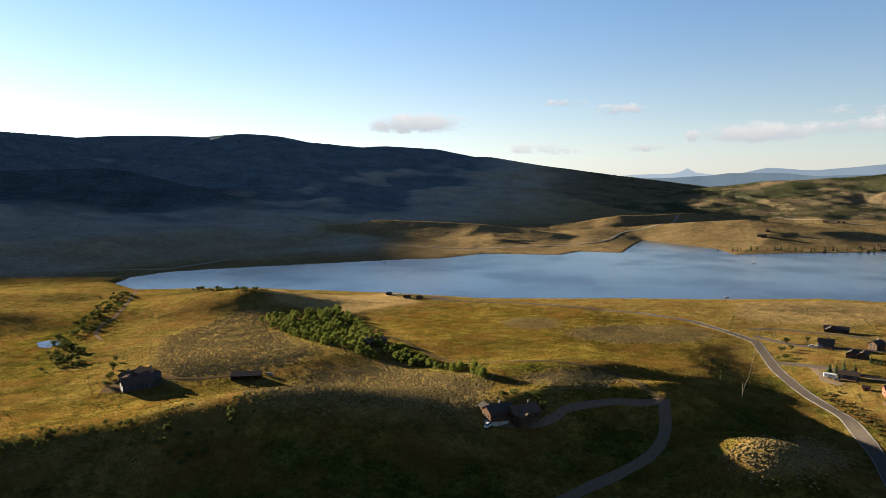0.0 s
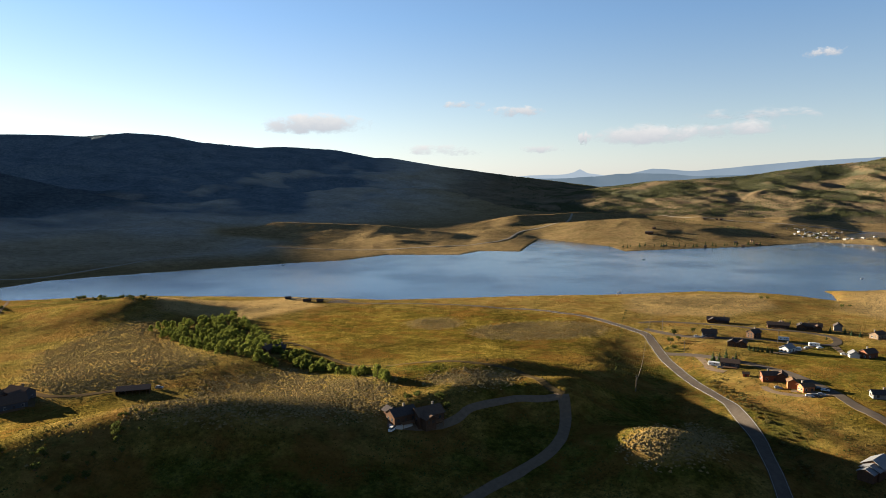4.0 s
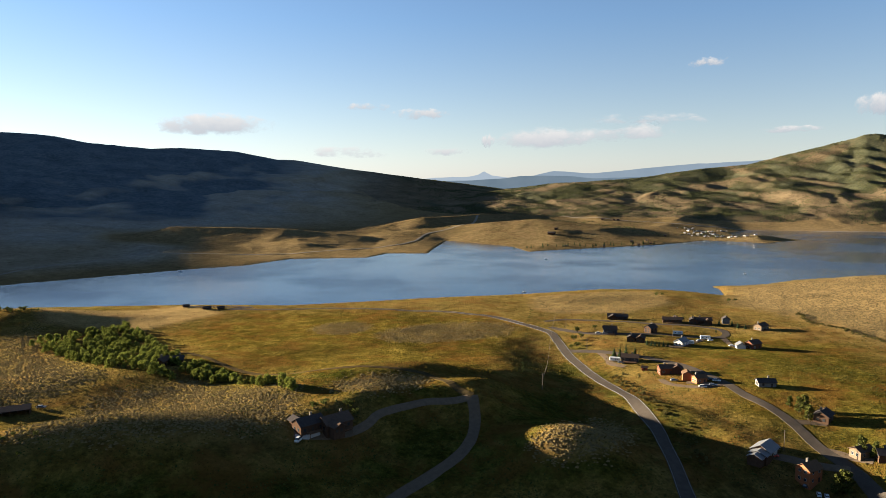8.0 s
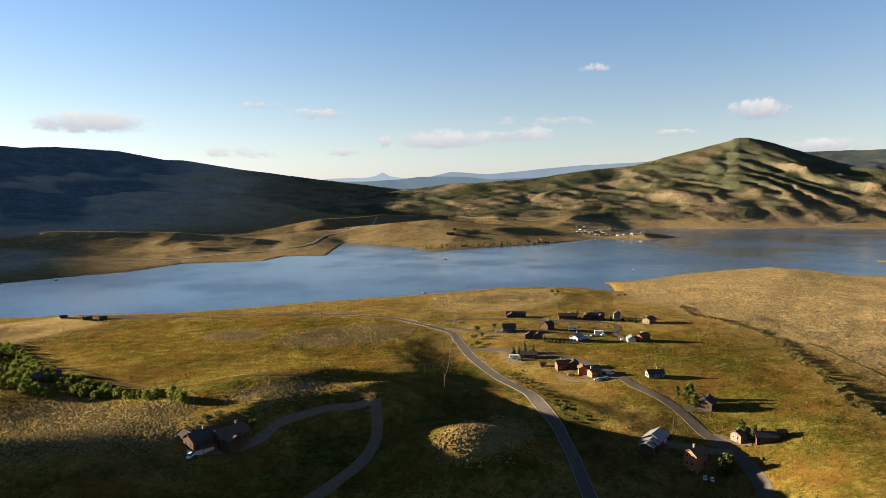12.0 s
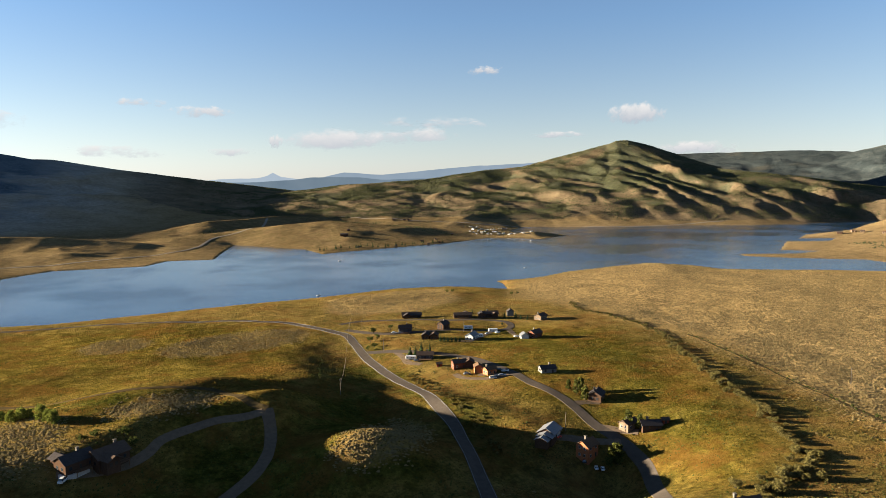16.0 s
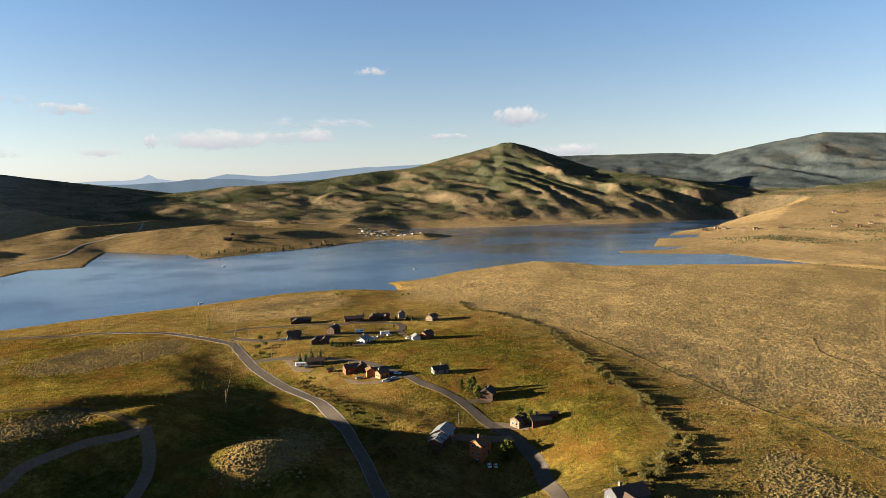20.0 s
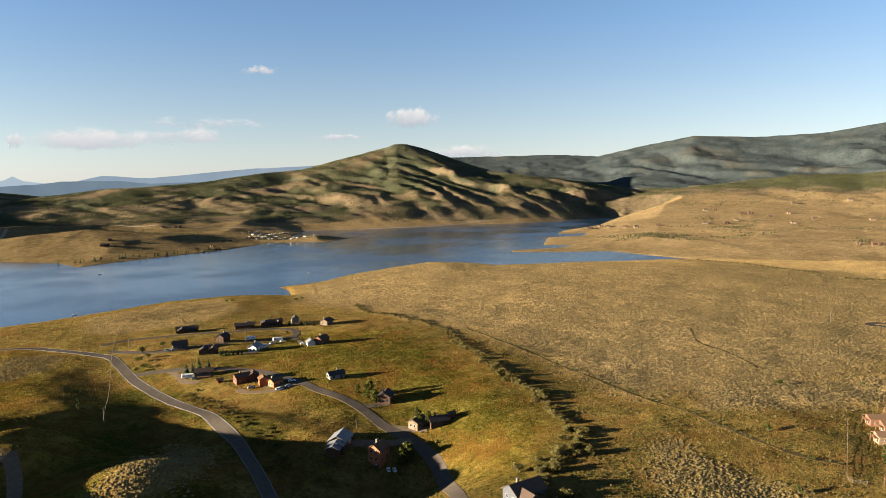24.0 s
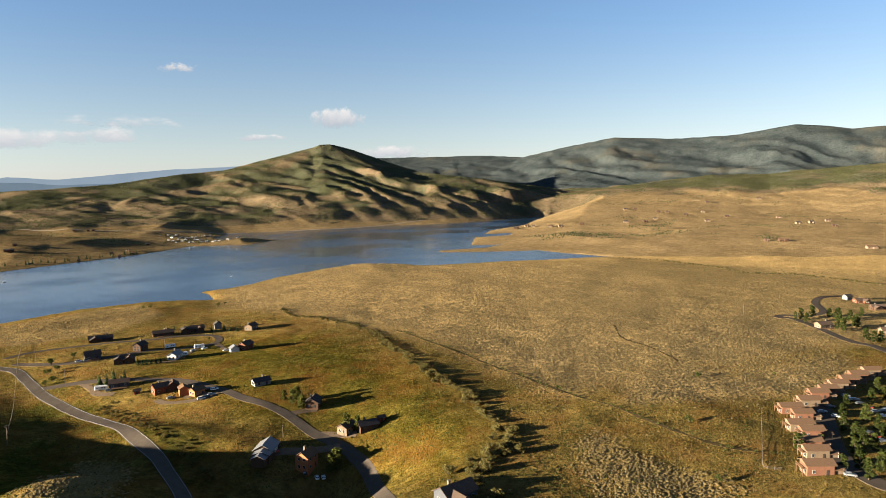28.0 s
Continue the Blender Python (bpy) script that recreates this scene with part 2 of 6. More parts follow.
TRIM = surface("painted_trim", (0.218, 0.203, 0.184), (0.290, 0.275, 0.251), 2.0, 0.6)
DARK_TRIM = surface("dark_trim", (0.024, 0.020, 0.017), (0.044, 0.034, 0.029), 2.0, 0.7)
DECK_WOOD = surface("deck_boards", (0.082, 0.048, 0.029), (0.136, 0.082, 0.048), 1.5, 0.85)
FENCE_WOOD = surface("weathered_rails", (0.068, 0.055, 0.044), (0.116, 0.097, 0.077), 2.0, 0.9)
STONE = surface("chimney_stone", (0.077, 0.068, 0.058), (0.136, 0.121, 0.101), 2.5, 0.95, relief=0.6)
GLASS = plain_glass("window_glass", (0.02, 0.025, 0.03))
RUBBER = surface("rubber", (0.015, 0.015, 0.015), (0.03, 0.03, 0.03), 4.0, 0.9)
PAINTS = {
    "white": surface("white_vehicle_paint", (0.42, 0.42, 0.41), (0.5, 0.5, 0.49), 1.0, 0.35, relief=0.0),
    "silver": surface("silver_vehicle_paint", (0.17, 0.175, 0.18), (0.22, 0.225, 0.23), 1.0, 0.35, 0.4, relief=0.0),
    "dark": surface("dark_vehicle_paint", (0.03, 0.03, 0.035), (0.06, 0.06, 0.065), 1.0, 0.35, relief=0.0),
    "cream": surface("cream_vehicle_paint", (0.16, 0.15, 0.13), (0.24, 0.22, 0.19), 1.0, 0.6, relief=0.0),
    "red": surface("red_vehicle_paint", (0.26, 0.03, 0.02), (0.34, 0.05, 0.03), 1.0, 0.35, relief=0.0),
}
BARK = surface("bark", (0.045, 0.035, 0.025), (0.10, 0.082, 0.062), 3.0, 0.95, relief=0.5)


def leaves(name, dark, light, glow=0.25):
    """Foliage: a shade of its own for each clump, with light coming through the leaves."""
    m, nt, bsdf = nodes_of(name)
    r = nt.nodes.new("ShaderNodeNewGeometry").outputs["Random Per Island"]
    o = nt.nodes.new("ShaderNodeObjectInfo").outputs["Random"]
    col = ramp(nt, maths(nt, "ADD", maths(nt, "MULTIPLY", r, 0.65), maths(nt, "MULTIPLY", o, 0.35)), (0.1, dark), (0.9, light))
    nt.links.new(col, bsdf.inputs["Base Color"])
    bsdf.inputs["Roughness"].default_value, bsdf.inputs["Specular IOR Level"].default_value = 0.9, 0.0
    t = nt.nodes.new("ShaderNodeBsdfTranslucent")
    nt.links.new(col, t.inputs["Color"])
    mx = nt.nodes.new("ShaderNodeMixShader")
    mx.inputs[0].default_value = glow
    nt.links.new(bsdf.outputs[0], mx.inputs[1])
    nt.links.new(t.outputs[0], mx.inputs[2])
    nt.links.new(mx.outputs[0], nt.nodes["Material Output"].inputs["Surface"])
    return m


ASPEN_LEAF = leaves("aspen_leaves", (0.052, 0.066, 0.012), (0.150, 0.160, 0.033))
WILLOW_LEAF = leaves("willow_leaves", (0.050, 0.044, 0.013), (0.125, 0.102, 0.036))
CONIFER_LEAF = leaves("conifer_needles", (0.014, 0.024, 0.011), (0.045, 0.062, 0.025), 0.1)
SCRUB_LEAF = leaves("scrub_leaves", (0.024, 0.032, 0.008), (0.075, 0.08, 0.022))
STREET_LEAF = leaves("street_tree_leaves", (0.010, 0.015, 0.004), (0.036, 0.042, 0.011), 0.15)
YARD_LEAF = leaves("yard_tree_leaves", (0.026, 0.032, 0.008), (0.078, 0.080, 0.020), 0.2)
SAGE_LEAF = leaves("sagebrush_leaves", (0.116, 0.085, 0.037), (0.192, 0.139, 0.060), 0.22)
GRASS_LEAF = leaves("dry_grass_blades", (0.035, 0.026, 0.005), (0.085, 0.058, 0.013), 0.3)
FOREST_LEAF = leaves("far_juniper", (0.026, 0.031, 0.013), (0.074, 0.072, 0.032), 0.15)


# ---------------------------------------------------------------- the lie of the land
LAKE_NEAR = [(-440, 900), (-381, 842), (-310, 850), (-224, 850), (-57, 814), (49, 778), (204, 777), (324, 770), (430, 775), (498, 750),
             (531, 715), (546, 690), (556, 700), (578, 735), (584, 756), (611, 745), (650, 745), (715, 764), (826, 768), (905, 766),
             (935, 700), (935, 640), (990, 590), (1040, 555), (1092, 497), (1187, 412)]
LAKE_RIGHT = [(1196, 414), (1226, 514), (1253, 585), (1184, 662), (1138, 742), (1160, 760), (1254, 701), (1335, 703), (1290, 760), (1469, 850),
              (1562, 803), (1640, 830), (1570, 880), (1687, 925), (1938, 940), (2230, 1028), (2420, 1040)]
LAKE_FAR = [(2400, 1090), (2201, 1125), (1900, 1221), (1778, 1316), (1526, 1423), (1388, 1536), (1309, 1564), (1190, 1480), (1150, 1390), (1222, 1310), (1224, 1280),
            (1096, 1236), (1017, 1340), (851, 1282), (677, 1262), (581, 1250), (533, 1237), (540, 1338), (515, 1400), (450, 1530), (368, 1349), (337, 1272), (263, 1298),
            (212, 1238), (80, 1262), (-4, 1185), (-82, 1164), (-208, 1110), (-338, 1054), (-411, 1016), (-445, 960)]


def hash2(ix, iy, seed):
    n = (ix.astype(np.int64) * 374761393 + iy.astype(np.int64) * 668265263 + seed * 1442695041) & 0x7FFFFFFF
    n = ((n ^ (n >> 13)) * 1274126177) & 0x7FFFFFFF
    return ((n ^ (n >> 16)) & 0xFFFF) / 65535.0


def value_noise(x, y, seed=0):
    ix, iy = np.floor(x), np.floor(y)
    fx, fy = x - ix, y - iy
    fx, fy = fx * fx * (3 - 2 * fx), fy * fy * (3 - 2 * fy)
    a, b = hash2(ix, iy, seed), hash2(ix + 1, iy, seed)
    c, d = hash2(ix, iy + 1, seed), hash2(ix + 1, iy + 1, seed)
    return (a + (b - a) * fx) * (1 - fy) + (c + (d - c) * fx) * fy


def fbm(x, y, size, octaves=4, seed=0, ridged=False):
    total, amp, norm = 0.0, 1.0, 0.0
    for k in range(octaves):
        s = 2 ** k / size
        ca, sa = math.cos(0.6 * k), math.sin(0.6 * k)
        v = value_noise((x * ca + y * sa) * s + 17.3 * k, (y * ca - x * sa) * s - 9.1 * k, seed + k)
        if ridged:
            v = 1 - np.abs(2 * v - 1)
        total, norm, amp = total + amp * v, norm + amp, amp * 0.5
    return total / norm


def segment_distance(x, y, ax, ay, bx, by):
    dx, dy = bx - ax, by - ay
    s = np.clip(((x - ax) * dx + (y - ay) * dy) / (dx * dx + dy * dy + 1e-9), 0, 1)
    return np.hypot(x - ax - s * dx, y - ay - s * dy), s


def inside(x, y, ring):
    odd = np.zeros(np.shape(x), bool)
    for (ax, ay), (bx, by) in zip(ring, ring[1:] + ring[:1]):
        if ay != by:
            odd ^= ((ay > y) != (by > y)) & (x < (bx - ax) * (y - ay) / (by - ay) + ax)
    return odd


def line_distance(x, y, line):
    d = np.full(np.shape(x), 1e9)
    for (ax, ay), (bx, by) in zip(line[:-1], line[1:]):
        d = np.minimum(d, segment_distance(x, y, ax, ay, bx, by)[0])
    return d


def polar(az, dist, elev):
    """A crest seen from the valley under a compass angle, at a distance, at a slope above the eye's level."""
    return dist * math.sin(radians(az)), dist * math.cos(radians(az)), 140 + dist * math.tan(radians(elev))


# crest west of -33 is unseen, its heights set to shade the far shore
LEFT_MOUNTAIN = [polar(*p) for p in ((-75, 2900, 2.0), (-50, 2900, 2.2), (-44, 2950, 2.5), (-41, 3000, 2.9), (-38.5, 3050, 3.3), (-36, 3150, 3.25), (-33, 3300, 3.1), (-28, 3450, 2.8), (-25.5, 3450, 3.0), (-19, 3450, 3.08),
                                     (-17.3, 3400, 3.35), (-16.3, 3400, 3.4), (-14.5, 3400, 3.29), (-13.1, 3400, 3.13), (-11.7, 3400, 2.76), (-9.4, 3430, 2.55), (-6.7, 3450, 2.33), (-4.7, 3460, 2.44), (-1.7, 3480, 2.21),
                                     (-0.7, 3500, 2.17), (0.8, 3520, 1.82), (2.2, 3550, 1.51), (3.9, 3560, 1.51), (5.7, 3580, 1.19), (7.6, 3600, 0.82), (8.9, 3600, 0.3), (10.3, 3600, -0.21), (13.1, 3700, -0.7), (17, 3780, -1.23), (19.3, 3800, -1.43))]
SHOULDER = [polar(*p) for p in ((-26, 3000, 0.5), (-23, 3020, 1.2), (-20.5, 3050, 1.85), (-18, 3060, 1.7), (-15.7, 3060, 2.02), (-13, 3100, 1.7))]
SHOULDER_LOW = [polar(*p) for p in ((-25.2, 2750, 0.6), (-22, 2780, 1.0), (-19, 2800, 0.95), (-16, 2820, 0.95), (-13, 2820, 0.5))]
LEFT_SPUR = [polar(*p) for p in ((-50, 2500, 0.8), (-36, 2350, 0.2), (-31, 2300, 0.45), (-26.4, 2250, 0.66), (-24.5, 2250, 0.4), (-21.7, 2200, -0.3), (-17, 2100, -1.5))]
BENCH = [polar(*p) for p in ((-5.5, 1640, -3.62), (-3, 1620, -3.7), (2, 1590, -3.9), (7, 1560, -4.35), (11.5, 1540, -4.85))]
BENCH_HILLS = [polar(*p) for p in ((12, 1800, -3.6), (14.5, 1850, -3.1), (17.5, 1900, -3.0), (19.5, 1980, -2.9), (24, 2100, -3.0))]
CAMP_HILL = [polar(*p) for p in ((19, 1700, -3.6), (21.5, 1750, -3.5), (24, 1760, -3.3), (27, 1720, -3.7), (31, 1740, -4.0))]
BUTTE = [polar(*p) for p in ((19, 3500, -1.35), (22.6, 3200, -1.1), (25.4, 3000, -0.42), (27.3, 2950, -0.3), (32, 3000, 0.0), (36.7, 3100, 0.68), (40.2, 3180, 1.0), (42.6, 3230, 1.35), (44, 3250, 1.62),
                             (45.9, 3290, 2.3), (46.9, 3300, 2.72), (47.6, 3300, 2.98))]
KNOB = [polar(*p) for p in ((47.6, 3300, 2.98), (48.3, 3300, 3.02), (49.4, 3330, 2.75), (50.5, 3340, 2.28), (51.6, 3340, 1.68))]
BUTTE_EAST = [polar(*p) for p in ((51.6, 3340, 1.68), (52.7, 3250, 1.18), (53.9, 3150, 0.88), (56.5, 3050, 0.55), (59, 3030, 0.28), (61, 3080, -0.15), (62.9, 3200, -0.35), (66.7, 3600, -0.75), (69.5, 3950, -1.3))]
RIGHT_MOUNTAIN = [polar(*p) for p in ((49, 4550, 1.75), (54, 4550, 1.85), (61, 4500, 1.9), (64.2, 4450, 1.7), (68, 4400, 2.55), (71.5, 4350, 3.15), (75.8, 4350, 2.9), (80.8, 4300, 3.05),
                                      (84.6, 4300, 3.6), (86.5, 4300, 3.4), (88.2, 4300, 3.1), (90, 4300, 3.2), (100, 4300, 3.0), (120, 4300, 2.6))]
RIGHT_HILLS = [polar(*p) for p in ((68.6, 2300, -3.1), (70.2, 2650, -1.95), (72, 2900, -0.95), (74.6, 3050, -0.42), (78.8, 3200, 0.08), (82.8, 3300, 0.02), (86.5, 3300, 0.37), (90.6, 3300, 0.7), (105, 3300, 0.9))]
HEADLAND = [(1060, 1330, 10), (1130, 1300, 32), (1165, 1292, 34), (1222, 1284, 4)]

# knolls and dips of the near shore, tuned so that shade falls to fit the camera's view: x, y, height, half-widths along
# and across, heading
KNOLLS = [(-75, 318, 20.0, 75, 38, 8), (-20, 300, 3.0, 60, 36, -5), (-185, 262, 14, 70, 36, 25), (-128, 432, 6.0, 85, 60, 35), (-205, 700, 16, 80, 60, 10), (-60, 470, 3.0, 90, 50, 0), (-430, 640, 5, 90, 30, -15), (-400, 760, 4, 80, 34, -10),
          (-470, 545, 4, 90, 30, -20), (144, 283, 10.5, 30, 20, -20), (66, 388, 17.0, 78, 48, 5), (222, 316, 4.0, 13, 46, 15),
          (116, 335, 6, 12, 9, 0), (330, 690, 5, 130, 40, -8), (60, 345, 4, 25, 14, 30), (40, 330, 6.0, 30, 20, 0), (-120, 280, 3.0, 40, 25, 0), (118, 352, 8, 36, 13, 10)]
DIPS = [(75, 262, -9, 60, 50, 0), (172, 342, -9, 24, 50, 25), (205, 246, -11.5, 42, 46, 30),
        (-330, 560, -9, 130, 110, 20), (20, 200, -6, 200, 60, 0), (-300, 420, -4, 80, 90, 0), (150, 225, -6, 60, 40, 0), (229, 250, -3.0, 17, 16, 0), (222, 216, -6, 26, 26, 0), (215, 290, -3.0, 18, 18, 0), (240, 228, -8.0, 17, 17, 0), (212, 430, -6.5, 95, 34, 79), (228, 325, -4.5, 60, 34, 78), (258, 250, -5.0, 55, 34, 62), (252, 212, -6.0, 40, 28, 50), (222, 400, -3.0, 80, 40, 79)]


def crest(x, y, line, width, power=1.25, rim=0.0):
    """A mountain whose crest follows the line and whose flanks fall off over the width: its height, and how deep ravines may cut into its flanks."""
    top, near = np.zeros(np.shape(x)), np.zeros(np.shape(x))
    for (ax, ay, az), (bx, by, bz) in zip(line[:-1], line[1:]):
        d, s = segment_distance(x, y, ax, ay, bx, by)
        q = np.clip(1 - d / width, 0, 1)
        h = (az + (bz - az) * s) * q ** power
        if rim:
            e = np.clip((q + 0.10 * (fbm(x, y, 110, 3, 52) - 0.5) - 0.60) / 0.05, 0, 1)
            h = h * (1 - rim) + (az + (bz - az) * s) * rim * e * e * (3 - 2 * e)
        top, near = np.maximum(top, h), np.maximum(near, q)
    return top, top * np.clip(2.4 * (1 - near), 0, 1)


def bump(x, y, kx, ky, height, a, b, heading):
    c, s = math.cos(radians(heading)), math.sin(radians(heading))
    u, v = ((x - kx) * c + (y - ky) * s) / a, ((y - ky) * c - (x - kx) * s) / b
    return height * np.exp(-(u * u + v * v))


LAKE = LAKE_NEAR + LAKE_RIGHT + LAKE_FAR


def saw(x, y, heading, size, seed):
    """Spurs that run downhill along a heading, with one broad and one steep flank each: 1 in the beds between them."""
    c, q = math.cos(radians(heading)), math.sin(radians(heading))
    u = (x * c - y * q) / size + 0.62 * (fbm(x, y, 620, 3, seed) - 0.5) * 620 / size + 0.5 * (fbm(x, y, size * 0.6, 2, seed + 5) - 0.5)
    k = np.floor(u)
    f = u - k
    ridge = np.minimum(f / 0.68, (1 - f) / 0.32)
    ridge = ridge * ridge * (3 - 2 * ridge) * 0.5 + ridge * 0.5
    return 1 - ridge * (0.45 + 0.55 * hash2(k, k * 0, seed))


def spurs(x, y):
    """Spurs of the butte and the hills beside it, falling towards the south, with smaller ones on their flanks."""
    return 0.52 * saw(x, y, 200, 290, 25) + 0.30 * saw(x, y, 186, 115, 33) + 0.18 * fbm(x, y, 70, 4, 38, True)


def folds(x, y):
    """The long wooded spurs of the high mountains."""
    return 0.55 * saw(x, y, 236, 520, 71) + 0.27 * saw(x, y, 205, 210, 73) + 0.18 * fbm(x, y, 90, 3, 75, True)


def far_side(x, y, far):
    over = 0.6 + np.minimum(far * 0.022, 45) * (0.7 + 0.6 * fbm(x, y, 500, 3, 31)) + (4 * fbm(x, y, 120, 3, 40) + 14 * (fbm(x, y, 260, 4, 44, True) - 0.45)) * np.clip(far / 160, 0, 1)
    over = over + bump(x, y, -590, 1170, 22, 62, 34, 10)
    hills, ravine, fold, rough = np.zeros(np.shape(x)), spurs(x, y), folds(x, y), fbm(x, y, 62, 3, 46) - 0.5
    for line, width, power, cut in ((LEFT_MOUNTAIN, 1900, 1.3, 0.34), (LEFT_SPUR, 620, 1.0, 0.30), (SHOULDER, 330, 0.6, 0.2), (SHOULDER_LOW, 330, 0.6, 0.2), (BUTTE, 1250, 1.1, 0.32), (KNOB, 1100, 1.15, 0.32), (BUTTE_EAST, 900, 0.85, 0.42), (RIGHT_MOUNTAIN, 1300, 0.9, 0.30),
                                    (RIGHT_HILLS, 1150, 1.0, 0.14), (BENCH, 200, 1.1, 0.25), (BENCH_HILLS, 300, 1.2, 0.3), (CAMP_HILL, 420, 1.1, 0.25), (HEADLAND, 75, 1.2, 0.2)):
        top, flank = crest(x, y, line, width, power, 0.2 if line is BUTTE_EAST else 0.0)
        cuts = fold if line in (LEFT_MOUNTAIN, LEFT_SPUR, SHOULDER, SHOULDER_LOW, RIGHT_MOUNTAIN, RIGHT_HILLS) else ravine
        hills = np.maximum(hills, top - cut * flank * cuts + 10 * rough * np.clip(flank / 60, 0, 1))
    return over, hills


def height(x, y):
    x, y = np.asarray(x, float), np.asarray(y, float)
    wet = inside(x, y, LAKE)
    edge = line_distance(x, y, LAKE + LAKE[:1])
    near = line_distance(x, y, [(-2400, 500), (-900, 760)] + LAKE_NEAR + [(1040, 0), (900, -600)])
    far = np.minimum(line_distance(x, y, LAKE_FAR + [(-900, 1000), (-2400, 900)]), line_distance(x, y, [(990, -600), (1085, 0)] + LAKE_RIGHT))
    w = 1 / (1 + np.exp(np.clip((near - far) / 40, -60, 60)))     # 1 on the near shore
    z = np.where(wet, -0.4 - np.minimum(edge * 0.06, 6), 0.0)
    here, there = ~wet & (w > 0.002), ~wet & (w < 0.998)
    if here.any():
        u, v, e, d = x[here], y[here], edge[here], near[here]
        land = 3 * (1 - np.exp(-e / 5)) + 21 * (1 - np.exp(-d / 350))
        for k in KNOLLS + DIPS:
            land = land + bump(u, v, *k) * (1 - np.exp(-e / 25))
        land += (fbm(u, v, 90, 3, 5) - 0.5) * 5 * np.clip(e / 120, 0, 1) + (fbm(u, v, 14, 3, 9) - 0.5) * 0.8
        z[here] += w[here] * land
    if there.any():
        over, hills = far_side(x[there], y[there], far[there])
        hills *= np.clip((far[there] - 6) / 170, 0, 1) ** 0.8 * (1 - w[there])
        z[there] += (1 - w[there]) * (np.maximum(over, hills) + 0.25 * np.minimum(over, hills))
    return z


# ---------------------------------------------------------------- roads, lanes and fields in plan
MAIN_ROAD = [(-61.9, 784.7), (-28.5, 771.6), (3.8, 758.0), (-17.4, 749.4), (33.4, 731.1), (85.6, 717.6), (135.6, 685.7), (183.9, 652.8), (204.3, 626.9), (224.3, 603.5), (234.4, 572.5), (244.0, 539.6), (245.5, 524.7), (239.2, 498.6), (229.6, 461.6), (221.2, 410.9), (216.5, 366.1), (208.0, 328.6), (202.9, 304.3), (190.2, 275.1), (180.2, 252.8), (172.3, 236.2), (162.8, 220.4), (151.3, 203.3)]
STREET_NORTH = [(258.1, 568.2), (282.3, 571.5), (308.1, 554.0), (327.9, 536.7), (346.3, 517.8), (368.6, 505.1), (381.5, 488.4), (378.9, 474.9), (366.2, 463.1), (350.7, 465.1), (336.5, 469.9), (322.7, 483.3), (303.3, 488.3), (277.0, 499.3), (262.3, 521.3), (254.0, 545.7)]
STREET_SOUTH = [(232.3, 472.7), (250.6, 452.8), (263.6, 425.9), (274.8, 398.8), (277.3, 376.0), (276.6, 351.0), (272.4, 329.3), (271.8, 308.1), (269.1, 286.6), (263.3, 263.8), (262.9, 247.5), (260.8, 234.6), (253.2, 218.0), (221.6, 184.9), (205.5, 168.3)]
DRIVE_UPPER = [(111.5, 335.6), (106.0, 345.0), (97.6, 370.9), (83.4, 379.8), (61.9, 388.6), (36.4, 400.1), (17.3, 430.4), (2.9, 445.7), (-16.8, 478.2), (-40.0, 523.5), (-53.8, 532.4)]
DRIVE_LOWER = [(111.5, 335.6), (109.2, 324.3), (102.2, 308.6), (91.3, 295.3), (75.5, 284.4), (60.8, 274.5), (47.9, 263.3), (35.9, 251.5)]
DRIVE_HOUSE = [(109.1, 335.4), (89.3, 338.7), (73.6, 334.5), (60.8, 327.7), (53.9, 320.6), (44.9, 315.4), (33.8, 313.6), (25.8, 314.1), (19.2, 315.1)]
DRIVE_LEFT = [(-123.6, 405.5), (-136.8, 398.4), (-159.2, 395.3), (-178.3, 408.5)]
BARN_DRIVE = [(262.5, 244.1), (254.1, 251.6), (242.3, 263.0), (231.4, 270.9)]
LANE_CREEK = [(-385.1, 854.4), (-338.9, 729.0), (-312.7, 641.8), (-311.1, 611.3), (-297.8, 574.9), (-279.4, 547.7)]
FENCE_TRAIL = [(321.6, 736.8), (271.9, 628.8), (237.5, 556.3), (199.3, 472.3), (160.3, 387.6)]
PLAIN_TRAIL = [(464.0, 356.0), (429.4, 289.3), (402.5, 240.9), (383.6, 202.5), (361.8, 164.1), (348.5, 127.8), (328.2, 94.7), (320.2, 73.6), (319.9, 60.0)]
PLAIN_PATH = [(556.1, 200.6), (512.6, 179.7), (492.9, 153.0), (461.4, 126.1)]
CREEK = [(505.7, 529.4), (482.3, 490.6), (477.6, 457.0), (465.3, 405.9), (446.0, 365.8), (407.2, 319.7), (378.0, 279.1), (358.2, 252.5), (341.2, 225.6), (329.2, 207.3), (316.4, 193.0), (304.8, 178.5), (290.5, 165.0), (269.9, 158.6), (252.9, 157.8), (238.5, 155.0), (224.9, 144.6)]
PLAIN_CREEK = [(1150.2, 388.2), (1163.6, 339.2), (1146.6, 297.8), (1105.4, 245.2), (1078.5, 211.7), (1042.7, 179.0), (1042.3, 149.7), (1060.6, 123.3), (1057.6, 95.3), (1043.5, 61.2), (1007.9, 29.0), (993.0, 7.2)]
RIGHT_ROAD = [(536.2, -4.7), (559.7, 11.2), (576.8, 20.1), (586.8, 34.3), (629.4, 55.0), (665.5, 78.7), (666.0, 89.9), (680.8, 86.9), (684.1, 69.2), (717.0, 58.0), (779.7, 68.9), (815.6, 63.5), (846.9, 46.7)]
CONDO_STREET = [(434.6, 46.3), (402.6, 41.1), (364.9, 36.4), (337.3, 31.8), (318.7, 25.2), (306.1, 14.2), (306.1, 6.7)]
